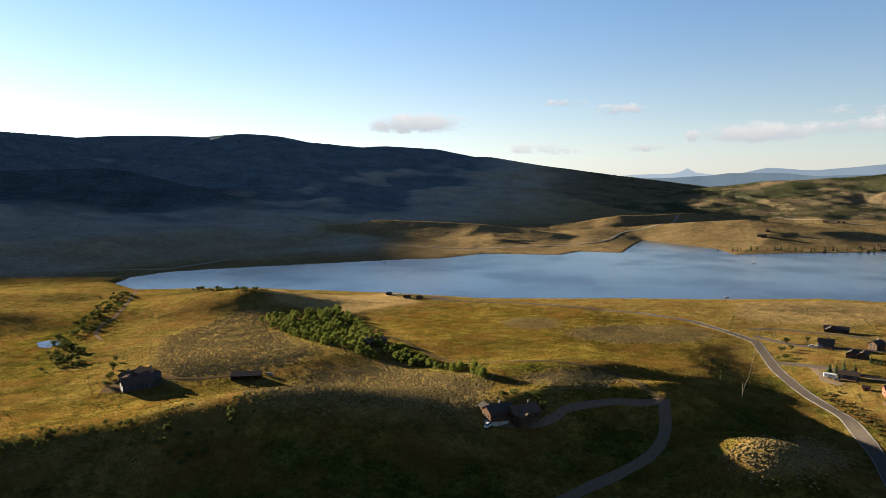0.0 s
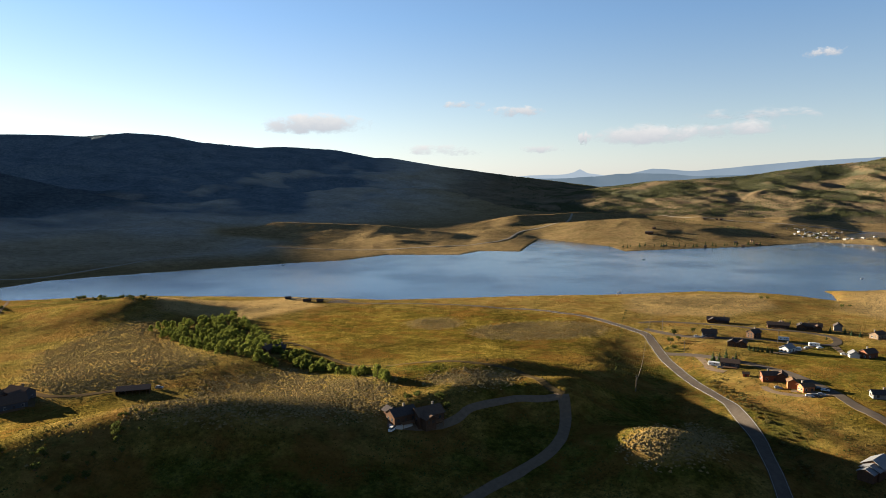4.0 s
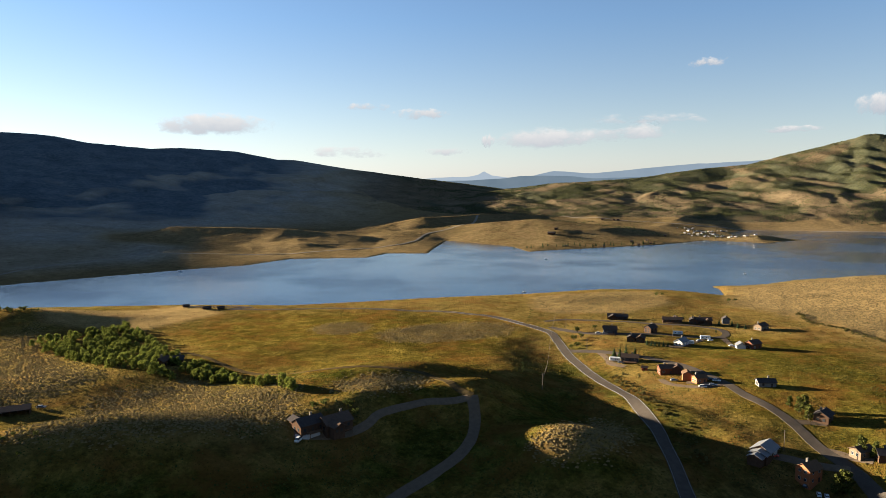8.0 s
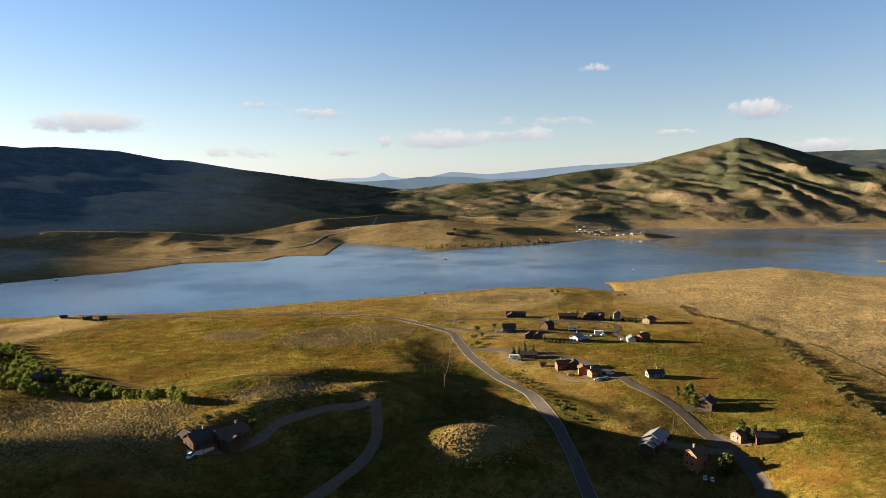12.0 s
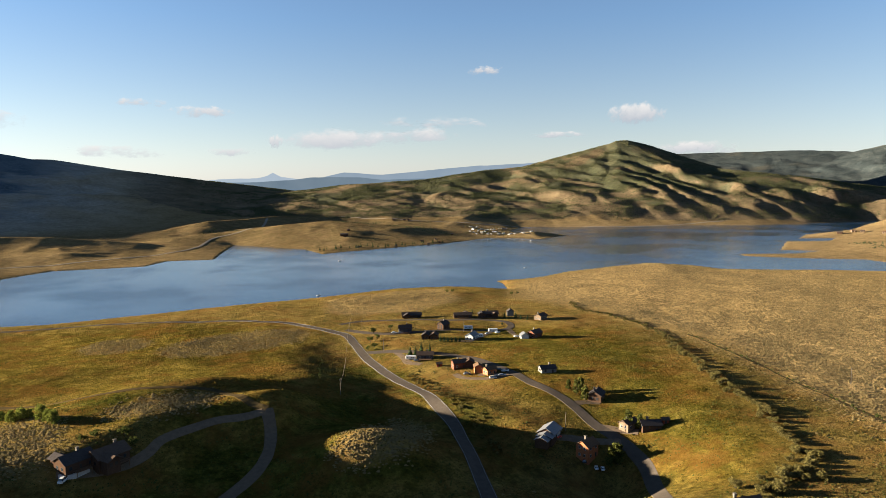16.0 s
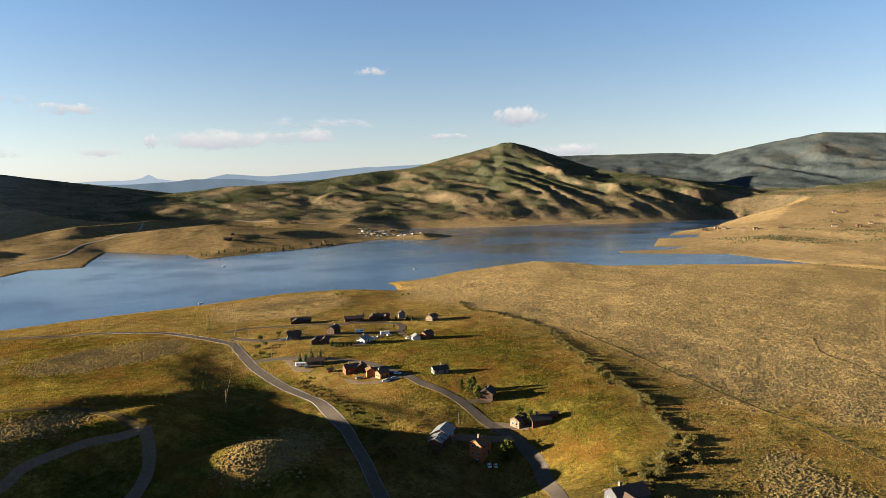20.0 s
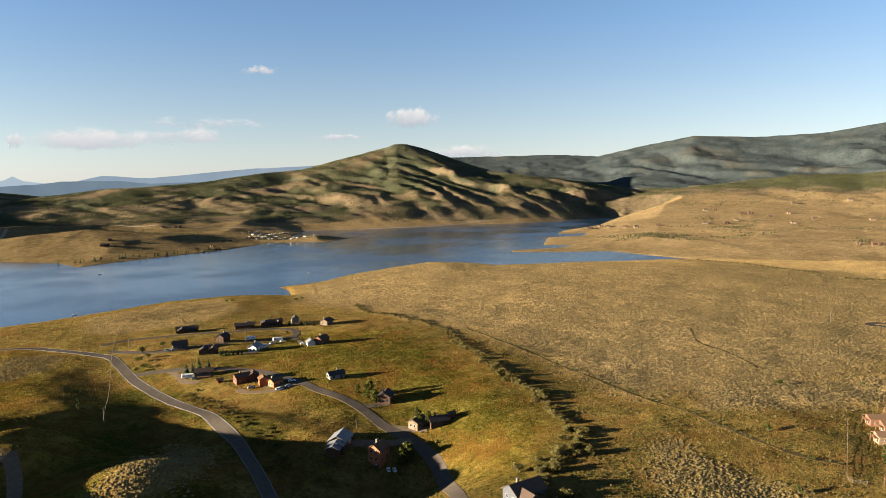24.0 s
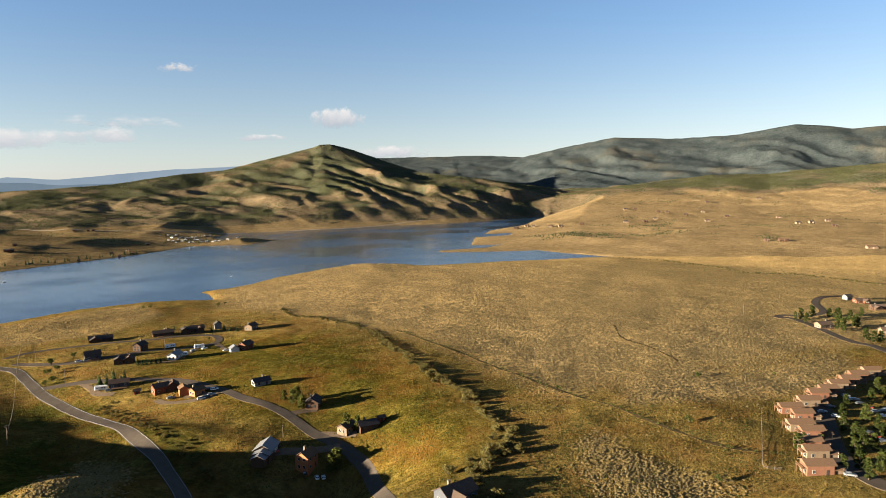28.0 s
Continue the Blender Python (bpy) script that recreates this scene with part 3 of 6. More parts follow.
FAR_ROAD = [(-611.5, 1011.2), (-522.5, 1002.2), (-431.6, 1025.2), (-364.1, 1107.8), (-305.5, 1206.3), (-235.7, 1263.8), (-113.8, 1314.6), (50.3, 1311.8), (128.1, 1326.7), (286.9, 1401.4), (355.9, 1470.7), (419.9, 1599.6), (499.7, 1644.8), (583.5, 1732.9), (632.9, 1836.3)]
FAR_HIGHWAY = [(891.9, 1932.3), (967.1, 1804.1), (1106.0, 1677.3), (1196.2, 1611.2), (1311.2, 1566.5), (1595.1, 1394.4), (1797.9, 1330.1), (1892.2, 1294.1)]
COVER_MEADOW = [(-73.2, 603.1), (3.6, 710.5), (123.6, 680.9), (207.4, 622.6), (232.7, 556.2), (160.3, 387.6), (116.3, 345.3), (89.5, 382.5), (49.5, 400.8), (9.8, 448.8), (-22.1, 482.9)]
COVER_YARDS = [(383.6, 456.7), (423.9, 407.6), (372.8, 289.4), (329.0, 218.2), (292.7, 176.7), (268.0, 163.3), (230.2, 168.5), (244.6, 215.8), (259.5, 256.5), (251.8, 305.7), (277.2, 427.3), (339.0, 496.9)]
COVER_LAWN = [(-40.0, 523.5), (2.9, 445.7), (61.9, 388.6), (97.6, 370.9), (108.1, 341.9), (64.3, 331.3), (54.0, 338.8), (25.7, 348.5), (2.3, 368.5), (-33.4, 433.6)]
COVER_HAY = [(-189.3, 719.6), (-56.1, 795.6), (-23.7, 723.3), (-89.5, 648.4), (-169.5, 664.0)]
COVER_HAYLEFT = [(-233.7, 349.1), (-188.4, 379.0), (-118.7, 394.4), (-117.7, 380.0), (-136.1, 287.2), (-180.5, 268.5)]
COVER_SAGEHILL = [(-184.4, 423.0), (-224.1, 537.2), (-201.0, 622.1), (-172.6, 654.5), (-151.8, 573.3), (-86.8, 457.8), (-96.1, 429.3), (-122.5, 407.6), (-161.9, 393.5)]
COVER_SAGESLOPE = [(-92.7, 307.3), (-78.9, 415.2), (-31.4, 440.2), (-8.2, 400.1), (24.0, 371.7), (21.0, 325.0), (-22.5, 313.3), (-57.9, 302.7)]
COVER_LEFTGREEN = [(-369.4, 558.1), (-356.0, 582.9), (-340.0, 745.1), (-287.6, 554.7), (-232.7, 377.2), (-245.8, 367.6)]
COVER_PLAIN = [(496.7, 485.8), (478.3, 430.1), (464.0, 356.0), (434.9, 287.8), (387.6, 204.5), (367.0, 166.2), (411.5, 147.7), (461.4, 126.1), (463.9, 92.1), (594.2, 34.5), (673.9, 88.4), (655.4, 141.9), (842.7, 215.8), (995.9, 349.8), (1008.6, 656.6), (887.2, 783.6), (591.3, 716.3), (498.2, 606.1)]
COVER_PLAINSOUTH = [(411.5, 147.7), (461.4, 126.1), (442.7, 88.7), (530.8, 39.2), (500.2, 31.8), (434.6, 46.3), (387.0, 93.9), (363.2, 126.3)]
COVER_SAGESOUTH = [(299.3, 130.5), (310.2, 126.3), (293.3, 110.3), (286.2, 89.3), (284.9, 67.4), (263.4, 59.9), (243.5, 94.5), (269.7, 119.3)]
# dark green here paints shade onto the road bank
COVER_BANK_SHADE = [(237.9, 487.8), (259.3, 489.9), (235.7, 429.3), (217.0, 341.4), (217.8, 294.1), (214.5, 284.9), (207.9, 295.2), (208.3, 327.9), (224.0, 408.1)]
COVER_STRIP_A = [(105.4, 594.1), (97.3, 575.1), (83.7, 568.4), (68.5, 569.8), (57.1, 580.4), (53.9, 598.4), (60.6, 616.1), (75.2, 625.6), (91.6, 622.9), (103.4, 612.0)]
COVER_STRIP_B = [(224.3, 550.9), (204.8, 530.7), (169.9, 515.2), (133.7, 512.9), (107.5, 524.9), (100.6, 547.8), (117.1, 572.5), (153.0, 588.1), (192.6, 585.2), (220.6, 572.5)]
COVER_STRIP_C = [(96.7, 363.4), (89.2, 353.9), (74.7, 348.1), (57.9, 344.1), (46.5, 354.6), (42.6, 364.4), (48.4, 369.7), (62.4, 371.4), (79.8, 372.4), (93.4, 371.2)]
# the next three fields paint shade as darker green ground
COVER_BASIN_SHADE = [(34.1, 274.0), (28.0, 302.3), (49.8, 312.9), (76.7, 335.6), (111.5, 331.7), (127.5, 341.1), (166.5, 394.4), (191.6, 402.5), (194.2, 351.8), (171.9, 279.7), (158.5, 244.9)]
COVER_FRONT_SHADE = [(-300, 150), (-290, 235), (-200, 226), (-130, 240), (-95, 280), (-60, 296), (25, 296), (40, 262), (60, 150)]
COVER_ROAD_SHADE = [(224.6, 450.8), (230.8, 420.6), (228.2, 359.8), (228.1, 313.3), (232.1, 279.4), (222.0, 263.4), (191.2, 247.6), (184.8, 269.3), (203.3, 339.4), (185.2, 373.8), (171.9, 388.3), (200.0, 454.6)]
COVER_KNOB = [(186.5, 307.6), (161.8, 274.0), (147.0, 268.5), (133.8, 270.8), (125.1, 277.5), (123.5, 284.9), (130.3, 289.9), (153.7, 312.3), (182.3, 334.2), (190.2, 322.9)]
COVER_BLUFF = [(301.1, 693.8), (399.6, 728.4), (468.2, 715.9), (426.3, 617.3), (352.4, 584.4), (289.7, 603.3), (275.1, 630.2)]
HOUSES_SOUTH = [(243.6, 248.9, 10, 8.6, 7.2, 6.2, 'cedar'),
    (294.1, 333.8, -20, 9.9, 5.9, 2.8, 'grey'),
    (286.2, 283.7, 30, 9.2, 7.3, 3.5, 'brown'),
    (273.7, 249.1, 5, 8.6, 5.9, 3.3, 'tan'),
    (279.7, 240.1, -30, 9.9, 5.9, 2.8, 'brown'),
    (287.8, 237.4, -30, 3.3, 2.6, 2.2, 'red'),
    (262.7, 365.4, 60, 5.9, 5.3, 4.1, 'cedar'),
    (265.4, 356.7, 0, 7.3, 5.3, 3.3, 'cedar'),
    (259.3, 382.5, -15, 9.2, 5.9, 3.9, 'redwood'),
    (265.5, 379.3, 55, 6.6, 5.9, 3.4, 'brown'),
    (254.4, 417.4, -33, 11.2, 5.9, 3.1, 'slate'),
    (251.5, 394.7, -30, 3.3, 2.6, 2.0, 'red')]
HOUSES_NORTH = [(284.7, 464.8, 50, 7.4, 5.9, 3.3, 'brown'),
    (289.8, 460.4, 50, 8.1, 5.9, 3.4, 'brown'),
    (318.8, 491.3, 20, 8.9, 6.7, 4.5, 'brown'),
    (285.3, 498.5, -25, 10.4, 7.4, 3.7, 'slate'),
    (327.1, 557.5, -30, 17.8, 6.7, 2.9, 'brown'),
    (360.7, 522.3, -28, 16.3, 6.7, 2.9, 'brown'),
    (375.7, 512.9, 55, 8.1, 6.7, 3.7, 'brown'),
    (384.6, 510.8, -30, 12.6, 6.7, 3.7, 'brown'),
    (404.9, 507.6, 55, 6.7, 5.9, 4.5, 'grey'),
    (412.8, 473.8, 20, 11.1, 6.7, 3.7, 'tan'),
    (356.6, 417.2, 10, 9.6, 6.7, 4.1, 'redwood'),
    (347.9, 420.0, 60, 6.7, 5.9, 2.8, 'white'),
    (313.5, 442.9, 30, 10.4, 6.7, 3.3, 'white')]
HOUSES_WEST = [(26.1, 318.2, 25, 12.2, 8.4, 3.7, 'brown'),
    (38.3, 318.5, 25, 13.7, 9.1, 3.5, 'brown'),
    (-175.3, 380.7, 35, 16.7, 9.1, 3.7, 'slate'),
    (-175.9, 396.5, -30, 13.7, 8.4, 4.1, 'slate'),
    (-187.2, 396.2, 60, 9.1, 6.8, 3.3, 'slate'),
    (-53.3, 477.7, 60, 9.1, 6.8, 3.7, 'brown'),
    (-45.7, 482.6, 0, 9.1, 6.1, 3.3, 'brown'),
    (222.5, 151.9, -20, 13.7, 9.1, 3.7, 'slate'),
    (635.8, 53.4, -45, 11.4, 6.8, 3.3, 'tan'),
    (815.3, 42.1, -40, 6.8, 6.1, 4.1, 'grey'),
    (803.4, 30.5, -50, 12.2, 6.8, 2.9, 'redwood'),
    (764.9, 16.2, -60, 12.2, 6.8, 2.9, 'brown'),
    (639.4, 9.8, -60, 10.6, 6.8, 2.9, 'tan')]
TOWNHOUSES = [(308.5, 37.4, -58, 13.6, 7.2, 5.1),
    (326.6, 39.2, -58, 12.0, 6.4, 4.7),
    (336.2, 42.0, -58, 10.4, 6.4, 4.7),
    (351.6, 42.6, -58, 12.0, 6.4, 4.7),
    (358.8, 47.8, -58, 13.6, 6.4, 4.7),
    (375.5, 48.2, -58, 11.2, 6.4, 4.7),
    (382.2, 54.0, -58, 12.8, 6.4, 4.7),
    (402.2, 47.3, -58, 12.8, 6.4, 4.7),
    (418.2, 43.9, -58, 12.0, 6.4, 4.7),
    (429.5, 40.0, -58, 11.2, 6.4, 4.7),
    (445.3, 35.8, -58, 12.0, 6.4, 4.7),
    (457.6, 30.7, -58, 12.0, 6.4, 4.7),
    (470.4, 26.7, -58, 12.0, 6.4, 4.7),
    (488.3, 20.3, -58, 12.0, 6.4, 4.7)]
FAR_HOUSES = [(1699.0, 851.4, -60, 30, 12, 6),
    (1730.2, 835.5, -40, 22, 12, 6),
    (1732.4, 816.0, -60, 20, 12, 6),
    (1728.5, 764.0, -60, 30, 12, 6),
    (1731.3, 735.6, -40, 25, 12, 6),
    (1760.5, 686.1, -60, 25, 12, 6),
    (2128.7, 682.8, -50, 25, 12, 6),
    (2149.5, 658.7, -60, 20, 12, 6),
    (1835.6, 589.5, -60, 30, 12, 6),
    (1858.8, 544.2, -40, 25, 12, 6),
    (1939.2, 540.2, -60, 18, 12, 6),
    (2107.4, 575.5, -60, 22, 12, 6),
    (2114.5, 552.1, -30, 22, 12, 6),
    (2068.6, 485.5, -60, 25, 12, 6),
    (2159.7, 457.0, -60, 20, 12, 6),
    (1907.1, 394.0, -60, 30, 12, 6),
    (2079.7, 376.2, -60, 25, 12, 6)]
FAR_HOUSES_EAST = [(2398.2, 491.7, -60, 25, 12, 6),
    (2532.8, 354.9, -60, 35, 12, 6),
    (2113.3, 246.2, -60, 30, 12, 6),
    (1894.1, 179.7, -50, 25, 12, 6),
    (1917.8, 153.2, -40, 28, 12, 6),
    (2006.5, 122.4, -60, 25, 12, 6),
    (1819.4, 99.0, -60, 20, 12, 6),
    (1445.0, 166.0, -60, 40, 12, 6),
    (1445.7, 195.3, -60, 12, 12, 6),
    (1365.4, 23.6, -60, 40, 12, 6)]
CAMP_BUILDINGS = [(669.2, 1426.8, -40, 38, 14, 6),
    (698.6, 1465.3, -40, 14, 10, 5),
    (978.3, 1746.6, -40, 18, 9, 5),
    (1008.7, 1736.8, -30, 14, 9, 5),
    (1020.9, 1735.9, -40, 14, 9, 5),
    (945.3, 1396.6, -40, 12, 8, 4),
    (808.5, 1316.9, -40, 14, 8, 4),
    (801.2, 1278.1, -40, 12, 8, 4),
    (840.9, 1294.7, -40, 12, 8, 4),
    (855.2, 1332.3, -20, 14, 8, 5),
    (717.9, 1275.6, -40, 10, 8, 4)]
CAMP_TRAILERS = [(1125.9, 1558.8, 0),
    (1092.4, 1421.4, 41),
    (1249.6, 1526.7, 82),
    (1051.0, 1417.2, 123),
    (1197.9, 1516.2, 164),
    (1100.5, 1310.8, 25),
    (1152.3, 1511.3, 66),
    (1111.4, 1370.7, 107),
    (1103.6, 1500.1, 148),
    (1072.1, 1369.9, 9),
    (1044.7, 1383.0, 91),
    (1169.1, 1453.1, 132),
    (1135.2, 1555.7, 173),
    (1103.1, 1420.8, 34),
    (1058.9, 1413.4, 116),
    (1209.1, 1515.0, 157),
    (1027.0, 1420.8, 18),
    (1162.3, 1509.0, 59),
    (1095.2, 1337.4, 100),
    (1116.1, 1501.7, 141),
    (1078.2, 1363.8, 2),
    (1051.2, 1377.6, 84)]
FAR_CAMPERS = [(638.8, 1293.3, 0),
    (644.7, 1280.8, 40),
    (662.5, 1279.5, 70),
    (680.6, 1278.2, 10),
    (816.4, 1288.3, 60)]
CONIFERS = [(251.6, 433.7, 1.0),
    (252.7, 427.7, 1.1),
    (257.2, 427.2, 1.2),
    (263.6, 425.9, 1.0),
    (288.5, 449.5, 0.6),
    (290.0, 446.1, 0.6),
    (291.9, 444.3, 0.7),
    (294.6, 442.9, 0.6),
    (296.8, 440.7, 0.6),
    (299.5, 439.2, 0.6),
    (281.6, 301.8, 0.9),
    (281.3, 294.6, 1.2),
    (279.4, 286.4, 1.3),
    (286.6, 296.2, 1.2),
    (273.7, 249.1, 1.5),
    (275.8, 243.7, 1.2),
    (248.5, 237.8, 1.3),
    (251.6, 236.0, 1.6),
    (388.8, 506.0, 0.7),
    (392.2, 500.3, 0.8),
    (400.0, 493.5, 0.8),
    (399.9, 486.1, 0.7),
    (381.0, 535.2, 0.6),
    (402.5, 479.8, 0.6),
    (372.8, 479.2, 0.5)]
STREET_TREES = [(386.3, 31.5, 1.3),
    (365.7, 30.3, 1.2),
    (388.2, 21.7, 1.5),
    (356.9, 25.2, 1.4),
    (353.2, 22.4, 1.3),
    (338.2, 25.2, 1.2),
    (347.5, 18.2, 1.4),
    (319.3, 22.9, 1.3),
    (313.2, 28.5, 1.1),
    (309.6, 20.0, 1.3),
    (321.1, 15.4, 1.5),
    (330.8, 45.9, 1.2),
    (436.6, 13.9, 1.2),
    (431.8, 19.5, 1.1),
    (377.5, 16.7, 1.3),
    (365.1, 14.6, 1.2),
    (342.5, 44.7, 0.8),
    (344.5, 37.7, 0.7),
    (413.7, 30.7, 1.0),
    (452.1, 17.0, 1.2)]
RISE_TREES = [(663.9, 72.0, 1.2),
    (652.8, 66.9, 1.1),
    (677.9, 64.4, 1.3),
    (678.9, 45.2, 1.4),
    (629.0, 39.3, 1.3),
    (650.0, 31.3, 1.5),
    (677.8, 36.0, 1.2),
    (599.4, 23.8, 1.2),
    (591.1, 18.4, 1.0),
    (594.6, 14.2, 1.1),
    (631.5, 43.3, 1.3),
    (686.2, 51.9, 1.1),
    (658.4, 75.9, 0.9),
    (709.4, 28.2, 1.0),
    (809.2, 7.6, 1.2)]
GROVE = [(-163.8, 590.9), (-157.9, 617.2), (-122.0, 647.8), (-100.1, 665.2), (-69.7, 573.7), (-54.3, 517.9), (-16.5, 442.3), (21.1, 378.2), (23.5, 365.0), (-23.6, 433.4), (-54.6, 447.2), (-84.2, 476.6), (-118.7, 532.8)]
LEFT_CREEK = [(-366.5, 768.2), (-342.2, 685.7), (-333.8, 640.8), (-315.8, 590.6), (-312.0, 556.4), (-270.2, 473.0), (-251.4, 453.2)]
BROW_SCRUB = [(-296.0, 804.5), (-279.9, 826.9), (-206.3, 695.3), (-187.2, 700.0)]
SLOPE_SCRUB = [(-171.8, 258.2), (-163.6, 263.1), (-155.5, 273.2), (-139.9, 279.6), (-125.1, 278.5), (-109.0, 273.6), (-95.8, 276.0), (-93.8, 285.2), (-92.0, 295.9), (-91.2, 302.1), (-88.3, 310.1)]
CAMP_SHORE = [(536.9, 1299.1), (579.3, 1292.6), (638.8, 1293.3), (694.2, 1279.6), (726.0, 1289.7), (789.3, 1292.8), (852.9, 1290.3)]
BANK_SCRUB = [(230.1, 396.9), (225.8, 362.6), (217.3, 325.5), (215.3, 306.6), (212.2, 291.5), (204.4, 272.8)]
POND = [(-328.3, 540.3), (-322.1, 549.4), (-307.7, 547.0), (-296.0, 529.0), (-303.6, 521.0), (-318.0, 525.3)]
CONDO_FENCE = [(376.9, 66.3), (349.0, 62.4), (320.5, 58.5), (304.3, 55.8), (305.0, 49.7)]
MEADOW_FENCE = [(279.9, 589.6), (245.5, 524.7), (208.2, 451.5), (169.5, 376.6)]
BARN = [(236.8, 268.8)]
LONG_SHED = [(-117.1, 396.0)]
SHORE_SHEDS = [(-62.7, 778.2, 9),
    (-40.7, 757.3, 12),
    (-26.7, 756.7, 10)]
VEHICLES = [(21.2, 311.0, 60, 'van', 'white'),
    (242.3, 241.3, 50, 'car', 'white'),
    (244.5, 239.2, 50, 'car', 'white'),
    (240.5, 246.6, 20, 'car', 'dark'),
    (238.6, 265.1, -30, 'car', 'red'),
    (246.7, 424.1, -40, 'camper_trailer', 'white'),
    (247.4, 416.9, -30, 'car', 'silver'),
    (336.5, 479.6, -25, 'camper_trailer', 'white'),
    (320.9, 444.0, -20, 'camper_trailer', 'white'),
    (346.8, 458.5, -30, 'camper_trailer', 'white'),
    (336.7, 453.0, 10, 'car', 'silver'),
    (346.2, 451.6, 0, 'car', 'white'),
    (279.9, 496.7, -30, 'car', 'silver'),
    (275.9, 500.1, -30, 'car', 'white'),
    (254.7, 366.7, -20, 'car', 'silver'),
    (263.3, 345.9, -30, 'car', 'dark'),
    (266.6, 345.3, -30, 'car', 'silver'),
    (260.5, 346.8, -30, 'car', 'white'),
    (347.2, 428.2, -20, 'car', 'white'),
    (274.0, 351.8, -30, 'car', 'white'),
    (273.2, 356.1, -30, 'car', 'dark'),
    (284.3, 283.3, 0, 'car', 'white'),
    (-104.9, 402.3, -10, 'car', 'silver'),
    (-124.0, 398.5, -10, 'car', 'white'),
    (313.7, 30.1, -60, 'van', 'white'),
    (310.2, 26.0, -80, 'car', 'silver'),
    (390.7, 40.2, -60, 'car', 'silver'),
    (402.7, 37.1, -60, 'car', 'dark'),
    (422.6, 26.8, -60, 'car', 'silver'),
    (386.0, 33.9, -80, 'car', 'white'),
    (407.8, 14.7, -60, 'car', 'dark'),
    (410.9, 13.0, -60, 'car', 'silver')]
LOT_CARS = [(427.2, 31.2), (421.9, 28.2), (416.8, 24.6), (410.9, 20.8), (405.2, 17.6), (398.0, 14.8), (367.8, 20.7), (363.3, 17.7), (359.3, 15.1)]
YARD_PAD = [(19.9, 315.9), (23.0, 320.8), (28.6, 316.5), (31.1, 314.1), (25.6, 311.9), (19.7, 312.3)]
YARD_BUSHES = [(343.5, 93.9, 1.0),
    (429.2, 107.3, 1.0),
    (455.5, 69.2, 0.7),
    (282.7, 69.1, 0.8),
    (1012.9, 220.9, 0.8),
    (367.9, 171.7, 0.6),
    (440.0, 666.9, 1.2),
    (450.9, 671.2, 1.0),
    (505.7, 628.6, 1.2),
    (518.5, 633.7, 1.0),
    (-211.8, 427.4, 1.6),
    (-199.8, 399.2, 1.5),
    (-194.7, 385.2, 1.3),
    (-226.9, 462.4, 1.2),
    (-289.9, 512.3, 2.0),
    (-263.2, 471.3, 2.2),
    (-272.2, 499.5, 1.6),
    (-267.2, 464.3, 1.8),
    (281.0, 515.8, 1.2),
    (264.7, 515.8, 1.4),
    (251.7, 495.9, 1.4),
    (245.4, 477.5, 1.2),
    (238.4, 475.1, 1.0),
    (259.7, 498.6, 1.2),
    (30.1, 331.5, 1.2),
    (35.4, 333.5, 1.2),
    (47.0, 330.9, 1.3),
    (44.3, 321.5, 1.2),
    (49.0, 324.9, 1.1)]
POLES = [(654.6, 116.6),
    (245.0, 461.8),
    (324.7, 469.6),
    (169.8, 376.5),
    (420.6, 210.0),
    (246.2, 266.9),
    (262.3, 531.8)]
BOATS = [(333.5, 790.3, 20), (-98.3, 1132.9, 40), (510.1, 1108.4, 0), (709.1, 845.5, 30)]
YARD_DRIVE_A = [(250.6, 452.8), (246.6, 435.8), (242.3, 420.6), (246.2, 409.5)]
YARD_DRIVE_B = [(275.2, 346.4), (263.3, 345.9), (253.4, 356.4), (249.1, 365.8), (250.7, 374.6)]
YARD_DRIVE_C = [(270.6, 343.7), (265.5, 354.6), (258.6, 360.3)]
YARD_DRIVE_D = [(262.6, 263.1), (266.4, 256.7), (269.5, 249.8), (273.9, 242.6)]
YARD_DRIVE_E = [(269.5, 287.1), (277.7, 284.1), (284.2, 279.6)]
YARD_DRIVE_F = [(347.6, 461.1), (325.3, 447.0), (307.1, 437.1), (300.7, 443.2)]
YARD_DRIVE_G = [(366.2, 463.1), (352.5, 435.9), (346.8, 416.7)]


# ---------------------------------------------------------------- helpers for things and parts
def mesh_of(name, verts, faces, material=None, smooth=False):
    me = bpy.data.meshes.new(name)
    me.from_pydata(verts, [], faces)
    if material:
        me.materials.append(material)
    if smooth:
        me.polygons.foreach_set("use_smooth", [True] * len(me.polygons))
    me.update()
    return me


def soft(x, y, ring, width):
    """1 well inside the ring, 0 well outside it, with a soft border."""
    d = line_distance(x, y, ring + ring[:1])
    return np.clip(0.5 + np.where(inside(x, y, ring), d, -d) / width, 0, 1)


def on_sheet(x, y, field):
    """A field of the finished ground sheet at places on it, between its grid lines."""
    x, y = np.asarray(x, float), np.asarray(y, float)
    r, a, f = np.hypot(x, y), np.arctan2(x, y), SHEET[field]
    i = np.clip(np.searchsorted(SHEET["radii"], r) - 1, 0, len(SHEET["radii"]) - 2)
    j = np.clip(np.searchsorted(SHEET["angles"], a) - 1, 0, len(SHEET["angles"]) - 2)
    u = np.clip((r - SHEET["radii"][i]) / (SHEET["radii"][i + 1] - SHEET["radii"][i]), 0, 1)
    v = np.clip((a - SHEET["angles"][j]) / (SHEET["angles"][j + 1] - SHEET["angles"][j]), 0, 1)
    if f.ndim == 3:
        u, v = u[..., None], v[..., None]
    return (f[i, j] * (1 - v) + f[i, j + 1] * v) * (1 - u) + (f[i + 1, j] * (1 - v) + f[i + 1, j + 1] * v) * u


def ground_z(x, y):
    return on_sheet(x, y, "z")


def cover_at(x, y):
    return np.moveaxis(on_sheet(x, y, "cover"), -1, 0)


